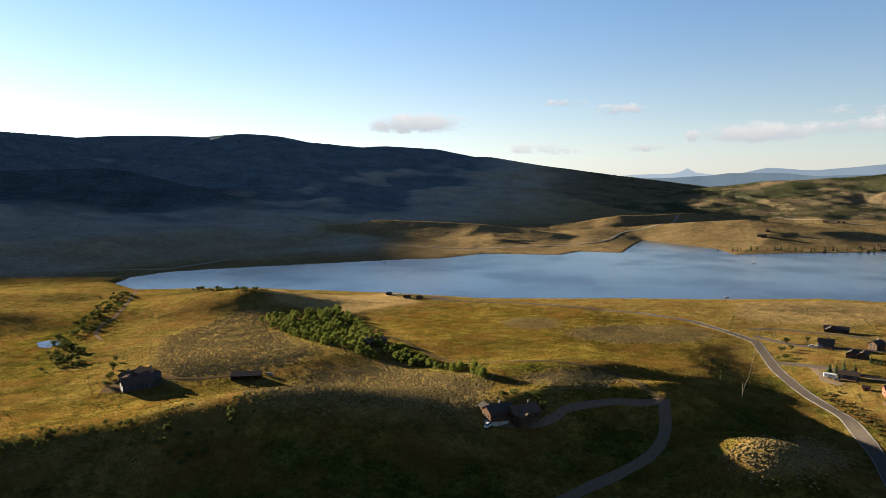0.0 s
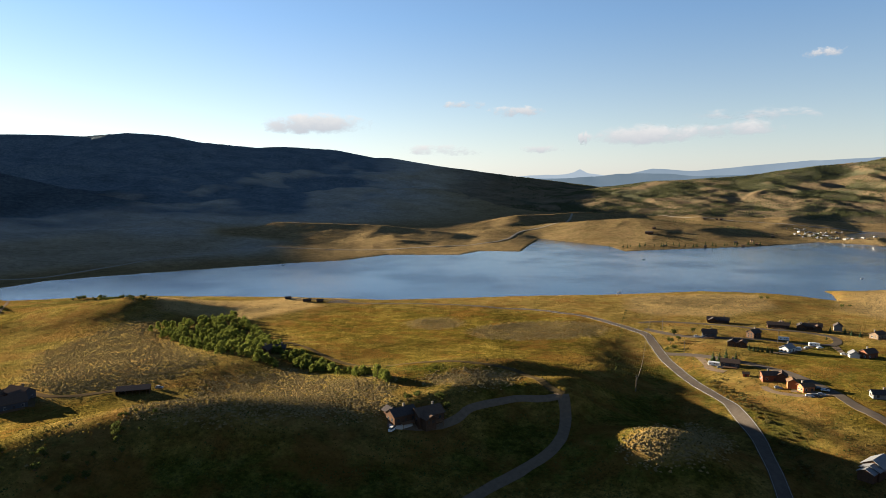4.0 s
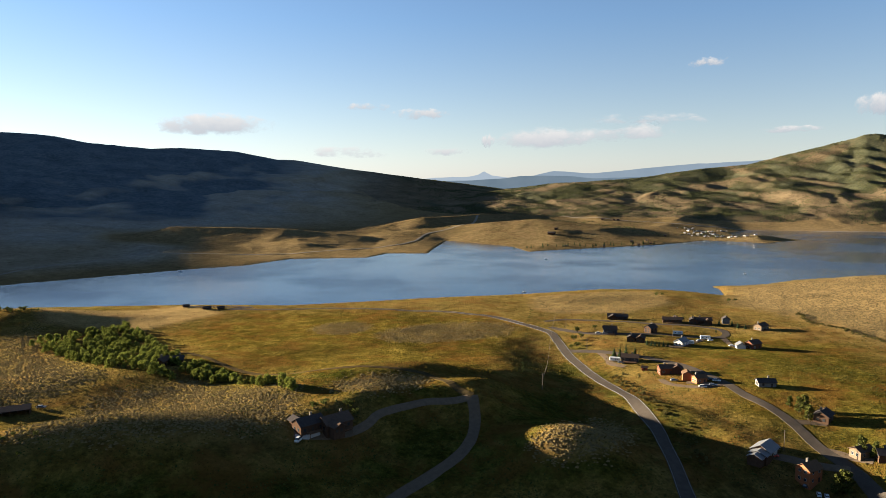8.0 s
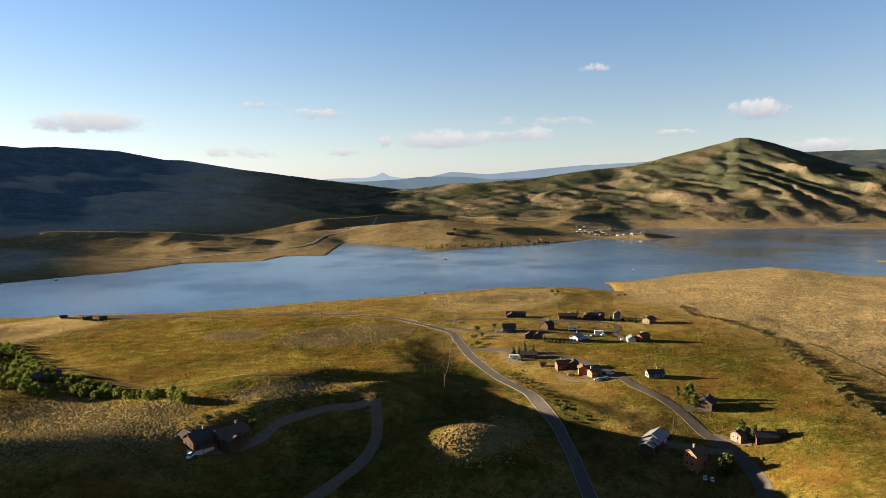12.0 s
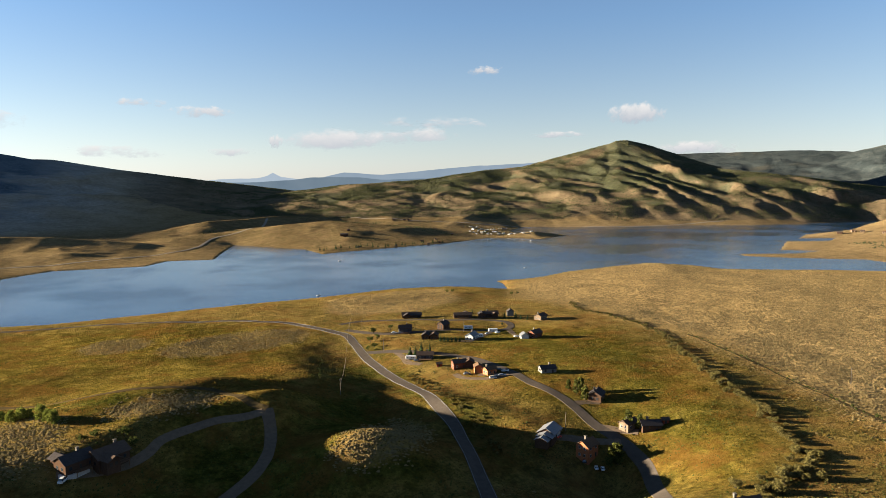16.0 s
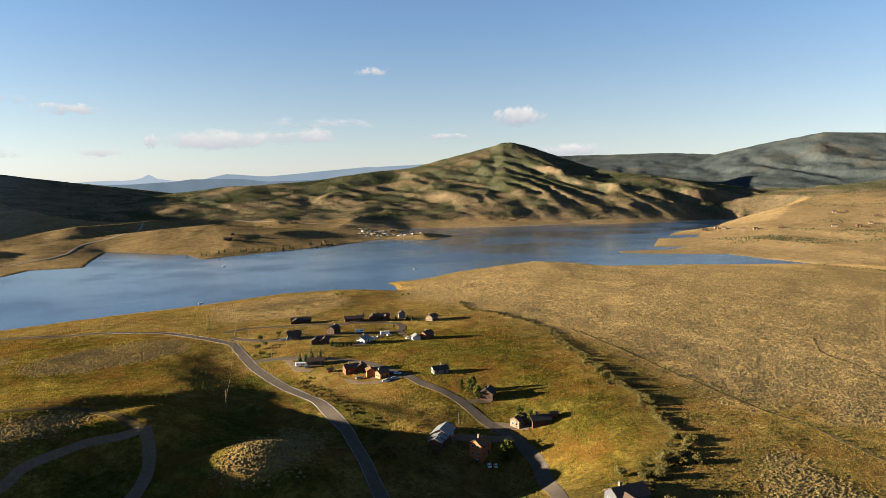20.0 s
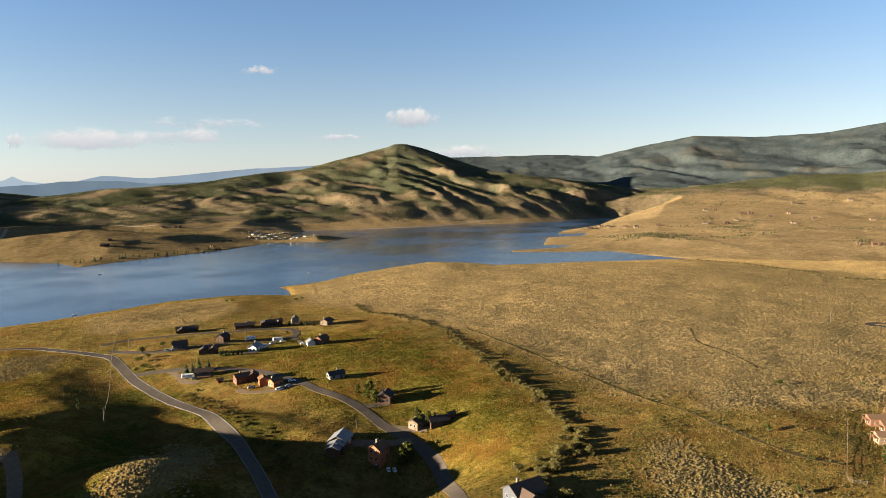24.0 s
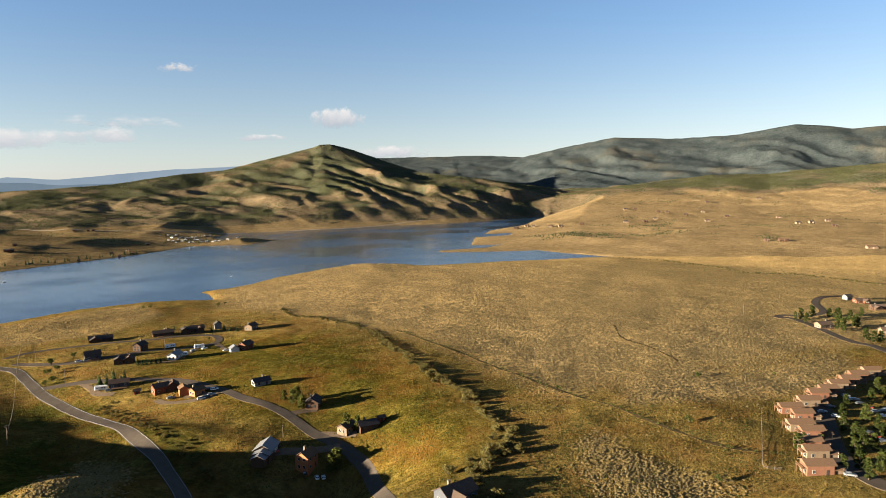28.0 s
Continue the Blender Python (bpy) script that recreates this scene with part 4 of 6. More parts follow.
def at_height(x, y):
    return float(ground_z(np.array([x]), np.array([y]))[0])


# ---------------------------------------------------------------- the ground, one sheet to the horizon
def land_cover(x, y):
    """Sagebrush, green grass, woods, and high slopes that turn to conifer forest with haze painted in, each from 0 to
    1.
    """
    far = np.minimum(line_distance(x, y, LAKE_FAR), line_distance(x, y, LAKE_RIGHT))
    near = line_distance(x, y, LAKE_NEAR)
    over = far < near
    n = fbm(x, y, 160, 4, 61)
    sage, green, wood = np.where(over, 0.3 + 0.3 * np.clip((500 - x) / 300, 0, 1) + 0.6 * np.clip((x - 900) / 500, 0, 1), 0.12 + 0.7 * np.clip((np.arctan2(x, y) - 1.0) * 8, 0, 1) * np.clip((np.hypot(x, y) - 560) / 80, 0, 1)), np.where(over, 0.6 - 0.3 * np.clip((x - 1200) / 400, 0, 1), 0.42 + 0.4 * np.clip(-x / 150, 0, 1)) + (n - 0.5) * 0.5, np.zeros(np.shape(x))
    # bank, front, basin and roadside get dark green that stands in for shade
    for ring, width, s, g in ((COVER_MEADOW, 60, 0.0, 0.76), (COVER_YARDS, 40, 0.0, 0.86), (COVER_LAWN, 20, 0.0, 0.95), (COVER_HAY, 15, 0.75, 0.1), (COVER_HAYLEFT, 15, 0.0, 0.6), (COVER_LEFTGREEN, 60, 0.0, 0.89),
                              (COVER_SAGEHILL, 25, 0.25, 0.4), (COVER_SAGESLOPE, 25, 0.2, 0.5), (COVER_PLAIN, 45, 0.95, 0.1), (COVER_PLAINSOUTH, 25, 0.9, 0.3), (COVER_SAGESOUTH, 12, 0.3, 0.4), (COVER_BANK_SHADE, 8, 0.1, 0.9), (COVER_FRONT_SHADE, 30, 0.0, 1.0), (COVER_STRIP_A, 8, 0.25, 0.4), (COVER_STRIP_B, 9, 0.25, 0.4), (COVER_STRIP_C, 8, 0.25, 0.4), (COVER_BASIN_SHADE, 30, 0.0, 0.95), (COVER_ROAD_SHADE, 20, 0.05, 0.95), (COVER_KNOB, 7, 0.3, 0.4), (COVER_BLUFF, 14, 0.6, 0.3)):
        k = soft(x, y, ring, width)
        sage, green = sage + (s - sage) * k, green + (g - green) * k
    creek = np.maximum(np.exp(-(line_distance(x, y, CREEK) / 14) ** 2), np.exp(-(line_distance(x, y, PLAIN_CREEK) / 16) ** 2))
    green = np.maximum(green, creek * 0.45)
    shore = np.exp(-far / 22) * over
    green = np.maximum(green, shore * 0.8)
    left = crest(x, y, LEFT_MOUNTAIN, 1900, 1.3)[0] / 320
    butte = np.maximum(crest(x, y, BUTTE, 1250, 1.2)[0], crest(x, y, BUTTE_EAST, 860)[0]) / 300
    right = crest(x, y, RIGHT_MOUNTAIN, 1300)[0] / 400
    rhill = crest(x, y, RIGHT_HILLS, 1150)[0] / 180
    m = fbm(x, y, 130, 4, 77)
    k = np.clip(butte * 4, 0, 1) * over
    sage, green = sage + (0.22 - sage) * k, green + (0.7 - green) * k
    # paler sage soil brightens the left mountain's shaded flanks in place of haze
    k = np.clip(left * 6, 0, 1) * over
    sage = sage + (0.9 - sage) * k
    wood = np.maximum(wood, (np.clip(left * 1.1 - 0.05, 0, 0.7) + (m - 0.5) * 0.8 * (left > 0.1)) * over)
    wood = np.maximum(wood, np.maximum(np.clip(butte * 0.9 + 0.08, 0, 0.62) + (m - 0.5) * 1.2 + 0.30 * (spurs(x, y) - 0.35), 0.36) * (butte > 0.1))
    wood = np.maximum(wood, np.clip(right * 2.0, 0, 0.6))
    wood = np.maximum(wood, np.clip((rhill - 0.36) * 3.2, 0, 0.72) + (m - 0.5) * 0.8 * (rhill > 0.34))
    wood = np.maximum(wood, 0.15 * over)
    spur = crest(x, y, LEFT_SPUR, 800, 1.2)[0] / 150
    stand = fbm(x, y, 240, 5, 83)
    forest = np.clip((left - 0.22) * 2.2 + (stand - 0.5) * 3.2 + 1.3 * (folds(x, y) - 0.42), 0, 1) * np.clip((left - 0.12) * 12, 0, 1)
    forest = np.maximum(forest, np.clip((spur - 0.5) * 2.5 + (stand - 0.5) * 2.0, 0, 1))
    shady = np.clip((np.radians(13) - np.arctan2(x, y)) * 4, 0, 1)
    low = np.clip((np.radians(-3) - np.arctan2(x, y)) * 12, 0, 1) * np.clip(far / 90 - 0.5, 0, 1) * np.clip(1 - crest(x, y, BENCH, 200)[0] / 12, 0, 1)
    # haze tint: pale on the left mountain's shaded side, bluer in its forest
    fir_haze = np.where(left > 0.04, np.clip((left - 0.04) * 8, 0, 0.5) + 0.5 * forest, 0) * shady
    fir_haze = np.maximum(fir_haze, (0.26 + 0.24 * np.clip((fbm(x, y, 330, 5, 87) - 0.35) * 3.5, 0, 1)) * low)
    wood = wood * (1 - np.clip(fir_haze * 3, 0, 1))
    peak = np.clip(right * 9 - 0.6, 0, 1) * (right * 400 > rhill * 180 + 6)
    # nearer spur kept darker so the mountain behind looks hazier
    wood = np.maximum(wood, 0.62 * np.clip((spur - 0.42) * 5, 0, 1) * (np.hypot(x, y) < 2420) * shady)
    wood, fir_haze = np.maximum(wood, peak), np.maximum(fir_haze, peak * np.clip(0.72 + (m - 0.5) * 0.9 + 0.4 * (stand - 0.5) + 0.35 * (folds(x, y) - 0.35), 0, 1))
    return sage, green, wood, fir_haze * over


SHEET = {}


def build_ground():
    angles = np.radians(np.concatenate([np.arange(-180, -40, 4.0), np.arange(-40, 97, 0.16), np.arange(98, 180, 4.0)]))
    radii = np.concatenate([np.linspace(0.05, 200, 15), np.geomspace(206, 1250, 215), np.geomspace(1255, 4720, 370)])
    a, r = np.meshgrid(angles, radii)
    x, y = r * np.sin(a), r * np.cos(a)
    z = height(x, y)
    rows, cols = x.shape
    verts = np.stack([x, y, z], -1).reshape(-1, 3)
    i = np.arange(rows - 1)[:, None] * cols
    j = np.arange(cols)[None, :]
    k = (j + 1) % cols
    faces = np.stack([i + j, i + k, i + cols + k, i + cols + j], -1).reshape(-1, 4)[:, ::-1]
    me = bpy.data.meshes.new("ground")
    me.vertices.add(len(verts))
    me.vertices.foreach_set("co", verts.ravel())
    me.loops.add(faces.size)
    me.loops.foreach_set("vertex_index", faces.ravel())
    me.polygons.add(len(faces))
    me.polygons.foreach_set("loop_start", np.arange(len(faces)) * 4)
    me.polygons.foreach_set("use_smooth", np.ones(len(faces), bool))
    me.update(calc_edges=True)
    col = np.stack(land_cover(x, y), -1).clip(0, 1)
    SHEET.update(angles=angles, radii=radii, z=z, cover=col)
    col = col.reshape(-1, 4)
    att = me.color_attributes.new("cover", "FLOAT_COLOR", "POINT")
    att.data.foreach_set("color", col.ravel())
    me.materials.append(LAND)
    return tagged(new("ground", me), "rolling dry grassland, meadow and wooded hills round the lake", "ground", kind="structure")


ground = build_ground()
ring = [(-900, 500), (2900, 200), (2900, 2000), (-900, 2000)]
water = tagged(new("water", mesh_of("water", [(x, y, 0) for x, y in ring], [(0, 1, 2, 3)], WATER)), "calm blue reservoir with faint wind ripples", "lake", kind="structure")


def smooth_line(points, step):
    """A curve through the points, sampled at even steps."""
    p = np.array(points, float)
    q = np.vstack([2 * p[0] - p[1], p, 2 * p[-1] - p[-2]])
    fine = []
    for i in range(1, len(q) - 2):
        for s in np.linspace(0, 1, 12, endpoint=False):
            a, b, c, d = q[i - 1:i + 3]
            fine.append(0.5 * (2 * b + (c - a) * s + (2 * a - 5 * b + 4 * c - d) * s * s + (3 * b - a - 3 * c + d) * s ** 3))
    fine = np.array(fine + [p[-1]])
    run = np.concatenate([[0], np.cumsum(np.hypot(*np.diff(fine, axis=0).T))])
    even = np.linspace(0, run[-1], max(3, int(run[-1] / step)))
    return np.stack([np.interp(even, run, fine[:, k]) for k in (0, 1)], -1)


def ribbon(points, width, material, name, lift=0.16, step=3.0, offset=0.0, depth=0.3, wobble=0.0, along=None):
    """A strip of road draped over the land, with a rounded edge that goes into the ground."""
    c = smooth_line(points, step) if along is None else along
    t = np.gradient(c, axis=0)
    t /= np.hypot(t[:, 0], t[:, 1])[:, None] + 1e-9
    n = np.stack([t[:, 1], -t[:, 0]], -1)
    c = c + n * offset
    verts, faces = [], []
    half = width / 2 + wobble * (fbm(c[:, 0], c[:, 1], 9, 2, 3) - 0.5)
    across = ((-1.0, -depth - lift), (-0.97, 0), (-0.66, 0.01), (-0.33, 0.02), (0.33, 0.02), (0.66, 0.01), (0.97, 0), (1.0, -depth - lift))
    base = [ground_z(c[:, 0] + n[:, 0] * half * u, c[:, 1] + n[:, 1] * half * u) for u, dz in across]
    for k in range(len(c)):
        for (u, dz), b in zip(across, base):
            verts.append((c[k, 0] + n[k, 0] * half[k] * u, c[k, 1] + n[k, 1] * half[k] * u, b[k] + lift + dz))
    w = len(across)
    for k in range(len(c) - 1):
        for j in range(w - 1):
            a = k * w + j
            faces.append((a, a + 1, a + w + 1, a + w))
    return new(name, mesh_of(name, verts, faces, material))


def paved(points, name, width, material, label, category="road", **more):
    return tagged(ribbon(points, width, material, name, **more), label, category, kind="structure")


main_road = paved(MAIN_ROAD, "road", 7.6, ASPHALT, "two-lane asphalt road curving down towards the lake")
for side in (-3.3, 3.3):
    edge_line = ribbon(MAIN_ROAD, 0.16, ROAD_PAINT, "edge_line", lift=0.21, step=3.0, offset=side, depth=0.02)
    edge_line.parent = main_road
paved(STREET_NORTH, "road", 6.0, ASPHALT, "narrow asphalt street looping between the houses")
paved(STREET_SOUTH, "road", 6.4, ASPHALT, "asphalt side street running past the houses")
# dark track colour stands in for the shaded bank along the lane
paved(DRIVE_UPPER, "road", 4.2, TRACK, "narrow dirt lane, darkened for the shade of its earth bank", wobble=1.0)
paved(DRIVE_LOWER, "road", 6.0, GRAVEL, "grey gravel lane winding down the shaded slope", wobble=0.8)
paved(DRIVE_HOUSE, "road", 4.2, GRAVEL, "grey gravel driveway to the hillside house", wobble=0.5)
paved(DRIVE_LEFT, "road", 4.0, DIRT, "bare dirt driveway to a timber house", wobble=1.0)
paved(BARN_DRIVE, "road", 4.5, GRAVEL, "gravel driveway to the grey metal barn", wobble=0.5)
paved([(-196.0, 384.0), (-181.0, 387.0), (-166.0, 392.0)], "road", 24.0, DIRT, "bare dirt yard round the timber house", "yard", wobble=8.0, lift=0.1)
paved(LANE_CREEK, "road", 3.2, GRAVEL, "pale dirt lane above the creek", wobble=1.0, lift=0.15)
paved(PLAIN_TRAIL, "path", 2.2, TRACK, "worn track along the edge of the sagebrush plain", "path", wobble=2.2, lift=0.1)
paved(PLAIN_PATH, "path", 1.8, TRACK, "pale path through the sagebrush", "path", wobble=1.5, lift=0.1)
paved(RIGHT_ROAD, "road", 7.0, ASPHALT, "asphalt road winding between the houses on the rise")
paved(CONDO_STREET, "road", 9.0, ASPHALT, "asphalt street and parking in front of the townhouses")
for line in (YARD_DRIVE_A, YARD_DRIVE_B, YARD_DRIVE_C, YARD_DRIVE_D, YARD_DRIVE_E, YARD_DRIVE_F, YARD_DRIVE_G):
    paved(line, "road", 4.6, GRAVEL, "gravel driveway between street and house", wobble=1.5, lift=0.12)
paved(FAR_ROAD, "road", 6.0, PALE_DIRT, "pale road along the far shore", step=12.0, lift=0.4)
paved(FAR_HIGHWAY, "road", 7.0, PALE_DIRT, "pale road below the butte", step=14.0, lift=0.4)


# ---------------------------------------------------------------- parts of things
def part(name, me, parent, label="", at=(0, 0, 0), turn=0.0):
    ob = new(name, me)
    ob.parent = parent
    ob.matrix_basis = pose(*at, 0, 0, turn)
    return tagged(ob, label)


def thing(name, x, y, heading, label, category, group="", z=None):
    ob = new(name)
    ob.empty_display_size = 0.5
    ob.matrix_basis = pose(x, y, at_height(x, y) if z is None else z, 0, 0, heading)
    return tagged(ob, label, category, group)


BOX_FACES = [(0, 3, 2, 1), (4, 5, 6, 7), (0, 1, 5, 4), (1, 2, 6, 5), (2, 3, 7, 6), (3, 0, 4, 7)]


def box_data(x0, y0, z0, x1, y1, z1, taper=0.0):
    xa, xb, ya, yb = x0 + taper, x1 - taper, y0 + taper, y1 - taper
    return [(x0, y0, z0), (x1, y0, z0), (x1, y1, z0), (x0, y1, z0), (xa, ya, z1), (xb, ya, z1), (xb, yb, z1), (xa, yb, z1)], BOX_FACES


def joined(name, pieces, material, smooth=False):
    verts, faces = [], []
    for v, f in pieces:
        n = len(verts)
        verts += v
        faces += [tuple(i + n for i in q) for q in f]
    return mesh_of(name, verts, faces, material, smooth)


def box(name, dims, material, taper=0.0):
    return joined(name, [box_data(*dims, taper)], material)


def gable_walls(length, depth, high, rise):
    """Walls with gable ends, let into the slope below."""
    a, b = length / 2, depth / 2
    v = [(-a, -b, -2.5), (a, -b, -2.5), (a, b, -2.5), (-a, b, -2.5), (-a, -b, high), (a, -b, high), (a, b, high), (-a, b, high), (-a, 0, high + rise), (a, 0, high + rise)]
    return v, [(0, 1, 5, 4), (2, 3, 7, 6), (1, 2, 6, 9, 5), (3, 0, 4, 8, 7), (4, 5, 9, 8), (6, 7, 8, 9), (0, 3, 2, 1)]


def roof_slope(length, depth, high, rise, side, over=0.6, thick=0.22):
    """One pitch of a roof, with eaves and verge beyond the walls."""
    a, b = length / 2 + over, depth / 2
    k = rise / b
    lo = high - over * k
    edge = side * (b + over)
    top = high + rise
    v = [(-a, edge, lo), (a, edge, lo), (a, 0, top), (-a, 0, top)]
    v += [(x, y, z + thick) for x, y, z in v]
    f = BOX_FACES if side < 0 else [q[::-1] for q in BOX_FACES]
    return v, f


WINDOW = box("window", (-0.65, -0.06, -0.75, 0.65, 0.06, 0.75), TRIM)
DARK_WINDOW = box("window", (-0.65, -0.06, -0.75, 0.65, 0.06, 0.75), DARK_TRIM)
PANE = joined("pane", [box_data(-0.54, -0.075, -0.64, -0.04, 0.075, 0.64), box_data(0.04, -0.075, -0.64, 0.54, 0.075, 0.64)], GLASS)
DOOR = box("door", (-0.5, -0.07, 0.0, 0.5, 0.07, 2.1), DARK_TRIM)
GARAGE = joined("garage_door", [box_data(-2.3, -0.06, 0.05 + 0.56 * k, 2.3, 0.06, 0.56 + 0.56 * k) for k in range(4)], TRIM)


def add_windows(house, length, depth, high, pale=True, per=3.6, gable=True):
    me = WINDOW if pale else DARK_WINDOW
    rows = [1.5] if high < 4.4 else [1.5, high - 1.1]
    count = max(2, int(length / per))
    for side in (-1, 1):
        for k in range(count):
            for z in rows:
                x = (k + 0.5) / count * length - length / 2
                if side < 0 and k == count // 2 and z < 2:
                    part("door", DOOR, house, at=(x, -depth / 2 - 0.02, 0))
                    continue
                w = part("window", me, house, at=(x, side * (depth / 2 + 0.02), z))
                part("pane", PANE, w)
    if gable:
        for side in (-1, 1):
            for z in rows:
                for y in (-depth / 5, depth / 5):
                    w = part("window", me, house, at=(side * (length / 2 + 0.02), y, z), turn=90)
                    part("pane", PANE, w)


STYLE = {
    "redwood": ("brown", "red-brown timber house with a brown shingle roof", True), "cedar": ("tan", "orange cedar house with a pale tan roof", True),
    "brown": ("dark", "dark brown timber house with a dark shingle roof", False), "tan": ("brown", "tan wooden house with a brown gable roof", True),
    "slate": ("brown", "dark slate-grey house with a brown gable roof", True), "grey": ("dark", "pale grey house with a dark gable roof", False),
    "white": ("metal", "white-sided building with a light metal roof", False), "red": ("brown", "small red wooden shed with a gable roof", False),
}


def house(x, y, heading, length, depth, high, style, where, group="", seed=0):
    rnd = random.Random(seed * 7 + int(x))
    roof_kind, label, pale = STYLE[style]
    if style == "brown" and seed % 2:
        roof_kind, label = "brown", "dark brown timber house with a brown shingle roof"
    small = length < 7
    h = thing("shed" if small else "house", x, y, heading, label + " " + where, "shed" if small else "house", group)
    rise = depth / 2 * rnd.uniform(0.5, 0.68)
    part("wall", joined("wall", [gable_walls(length, depth, high, rise)], WALLS[style]), h)
    roof = part("roof", joined("roof", [roof_slope(length, depth, high, rise, s) for s in (-1, 1)], ROOFS[roof_kind]), h)
    if small:
        part("door", DOOR, h, at=(0, -depth / 2 - 0.02, 0))
        return h
    add_windows(h, length, depth, high, pale)
    if length > 12:
        # a cross wing with its own gable
        wl, wd = depth * 0.62, length * 0.42
        off = rnd.choice((-1, 1)) * length * 0.22
        side = rnd.choice((-1, 1))
        wing = part("wing", joined("wing", [gable_walls(wl, wd, high * 0.98, wd / 2 * 0.55)], WALLS[style]), h, at=(off, side * (depth / 2 + wl * 0.22), 0), turn=90)
        part("wing_roof", joined("wing_roof", [roof_slope(wl + 2, wd, high * 0.98, wd / 2 * 0.55, s) for s in (-1, 1)], ROOFS[roof_kind]), wing)
        for y in (-wd / 5, wd / 5):
            part("window", WINDOW if pale else DARK_WINDOW, wing, at=(side * (wl / 2 + 0.02), y, 1.5), turn=90)
    cx = rnd.uniform(-0.3, 0.3) * length
    part("chimney", joined("chimney", [box_data(cx - 0.5, 0.6, high, cx + 0.5, 1.5, high + rise + 1.1), box_data(cx - 0.6, 0.5, high + rise + 1.1, cx + 0.6, 1.6, high + rise + 1.3)], STONE), h)
    if length > 10:
        w = rnd.uniform(0.45, 0.8) * length
        deck = part("deck", joined("deck", [box_data(-w / 2, -depth / 2 - 3.0, 0.1, w / 2, -depth / 2 - 0.05, 0.35)], DECK_WOOD), h)
        rails = [box_data(-w / 2, -depth / 2 - 3.0, 1.2, w / 2, -depth / 2 - 2.9, 1.3)] + [box_data(-w / 2 + k * w / 8 - 0.05, -depth / 2 - 3.0, 0.3, -w / 2 + k * w / 8 + 0.05, -depth / 2 - 2.9, 1.25) for k in range(9)]
        part("railing", joined("railing", rails, DECK_WOOD), deck)
        for k in (0, 1):
            part("post", box("post", (-0.1, -0.1, -2.5, 0.1, 0.1, 0.1), DECK_WOOD), deck, at=((k - 0.5) * (w - 0.3), -depth / 2 - 2.8, 0))
    return h


for k, (x, y, heading, length, depth, high, style) in enumerate(HOUSES_SOUTH):
    house(x, y, heading, length, depth, high, style, "by the street", "houses along the side street", k)
for k, (x, y, heading, length, depth, high, style) in enumerate(HOUSES_NORTH):
    house(x, y, heading, length, depth, high, style, "on the loop", "houses on the street loop", k + 20)
for k, (x, y, heading, length, depth, high, style) in enumerate(HOUSES_WEST):
    house(x, y, heading, length, depth, high, style, "in dry grass", "", k + 40)


def townhouse(x, y, heading, length, depth, high, seed):
    t = thing("townhouse", x, y, heading, "salmon stucco townhouse with a tan shingle roof and balcony", "townhouse", "row of townhouses")
    rise = depth * 0.22
    part("wall", joined("wall", [gable_walls(length, depth, high, rise)], WALLS["pink" if seed % 3 != 1 else "tan"]), t)
    part("roof", joined("roof", [roof_slope(length, depth, high, rise, s, 0.8) for s in (-1, 1)], ROOFS["tan"]), t)
    low = part("porch", joined("porch", [gable_walls(4.0, depth * 0.8, high * 0.45, 0.9)], WALLS["tan"]), t, at=(length / 2 + 1.9, 0, 0))
    part("porch_roof", joined("porch_roof", [roof_slope(4.2, depth * 0.8, high * 0.45, 0.9, s, 0.5) for s in (-1, 1)], ROOFS["tan"]), low)
    part("garage_door", GARAGE, low, at=(2.02, 0, 0), turn=90)
    add_windows(t, length, depth, high, True, 4.2)
    b = part("balcony", joined("balcony", [box_data(-length / 2 - 1.8, -depth / 2 + 0.4, 2.6, -length / 2 - 0.05, depth / 2 - 0.4, 2.8)], DECK_WOOD), t)
    rails = [box_data(-length / 2 - 1.8, -depth / 2 + 0.4, 3.7, -length / 2 - 1.7, depth / 2 - 0.4, 3.8)]
    rails += [box_data(-length / 2 - 1.8, -depth / 2 + 0.5 + k * (depth - 1) / 7 - 0.05, 2.8, -length / 2 - 1.7, -depth / 2 + 0.5 + k * (depth - 1) / 7 + 0.05, 3.7) for k in range(8)]
    part("railing", joined("railing", rails, DECK_WOOD), b)
    for s in (-1, 1):
        part("post", box("post", (-0.12, -0.12, -2.0, 0.12, 0.12, 2.6), DECK_WOOD), b, at=(-length / 2 - 1.6, s * (depth / 2 - 0.6), 0))
    return t


for k, (x, y, heading, length, depth, high) in enumerate(TOWNHOUSES):
    townhouse(x, y, heading, length * 0.78, depth * 0.82, high * 0.85, k)


# the grey metal barn: a tall hall and two lower lean-to bays stepping down from it
bx, by = BARN[0]
barn = thing("barn", bx, by, 28, "grey metal-roofed barn with stepped lean-to bays by a gravel drive", "barn")
part("wall", joined("wall", [gable_walls(11, 9, 2.5, 2.6)], WALLS["brown"]), barn)
part("roof", joined("roof", [roof_slope(11, 9, 2.5, 2.6, s, 0.6) for s in (-1, 1)], ROOFS["metal"]), barn)
for k, (dx, ln, lo) in enumerate(((-7.6, 5.0, 2.1), (-12.0, 4.2, 1.7))):
    bay = part("bay", joined("bay", [gable_walls(ln, 8 - k * 1.5, lo, 1.6)], WALLS["brown"]), barn, at=(dx, -0.6, 0))
    part("bay_roof", joined("bay_roof", [roof_slope(ln, 8 - k * 1.5, lo, 1.6, s, 0.5) for s in (-1, 1)], ROOFS["metal"]), bay)
part("garage_door", GARAGE, barn, at=(1, -4.53, -0.1))
for dx in (-4, 6):
    part("pane", PANE, part("window", WINDOW, barn, at=(dx, -4.53, 1.5)))

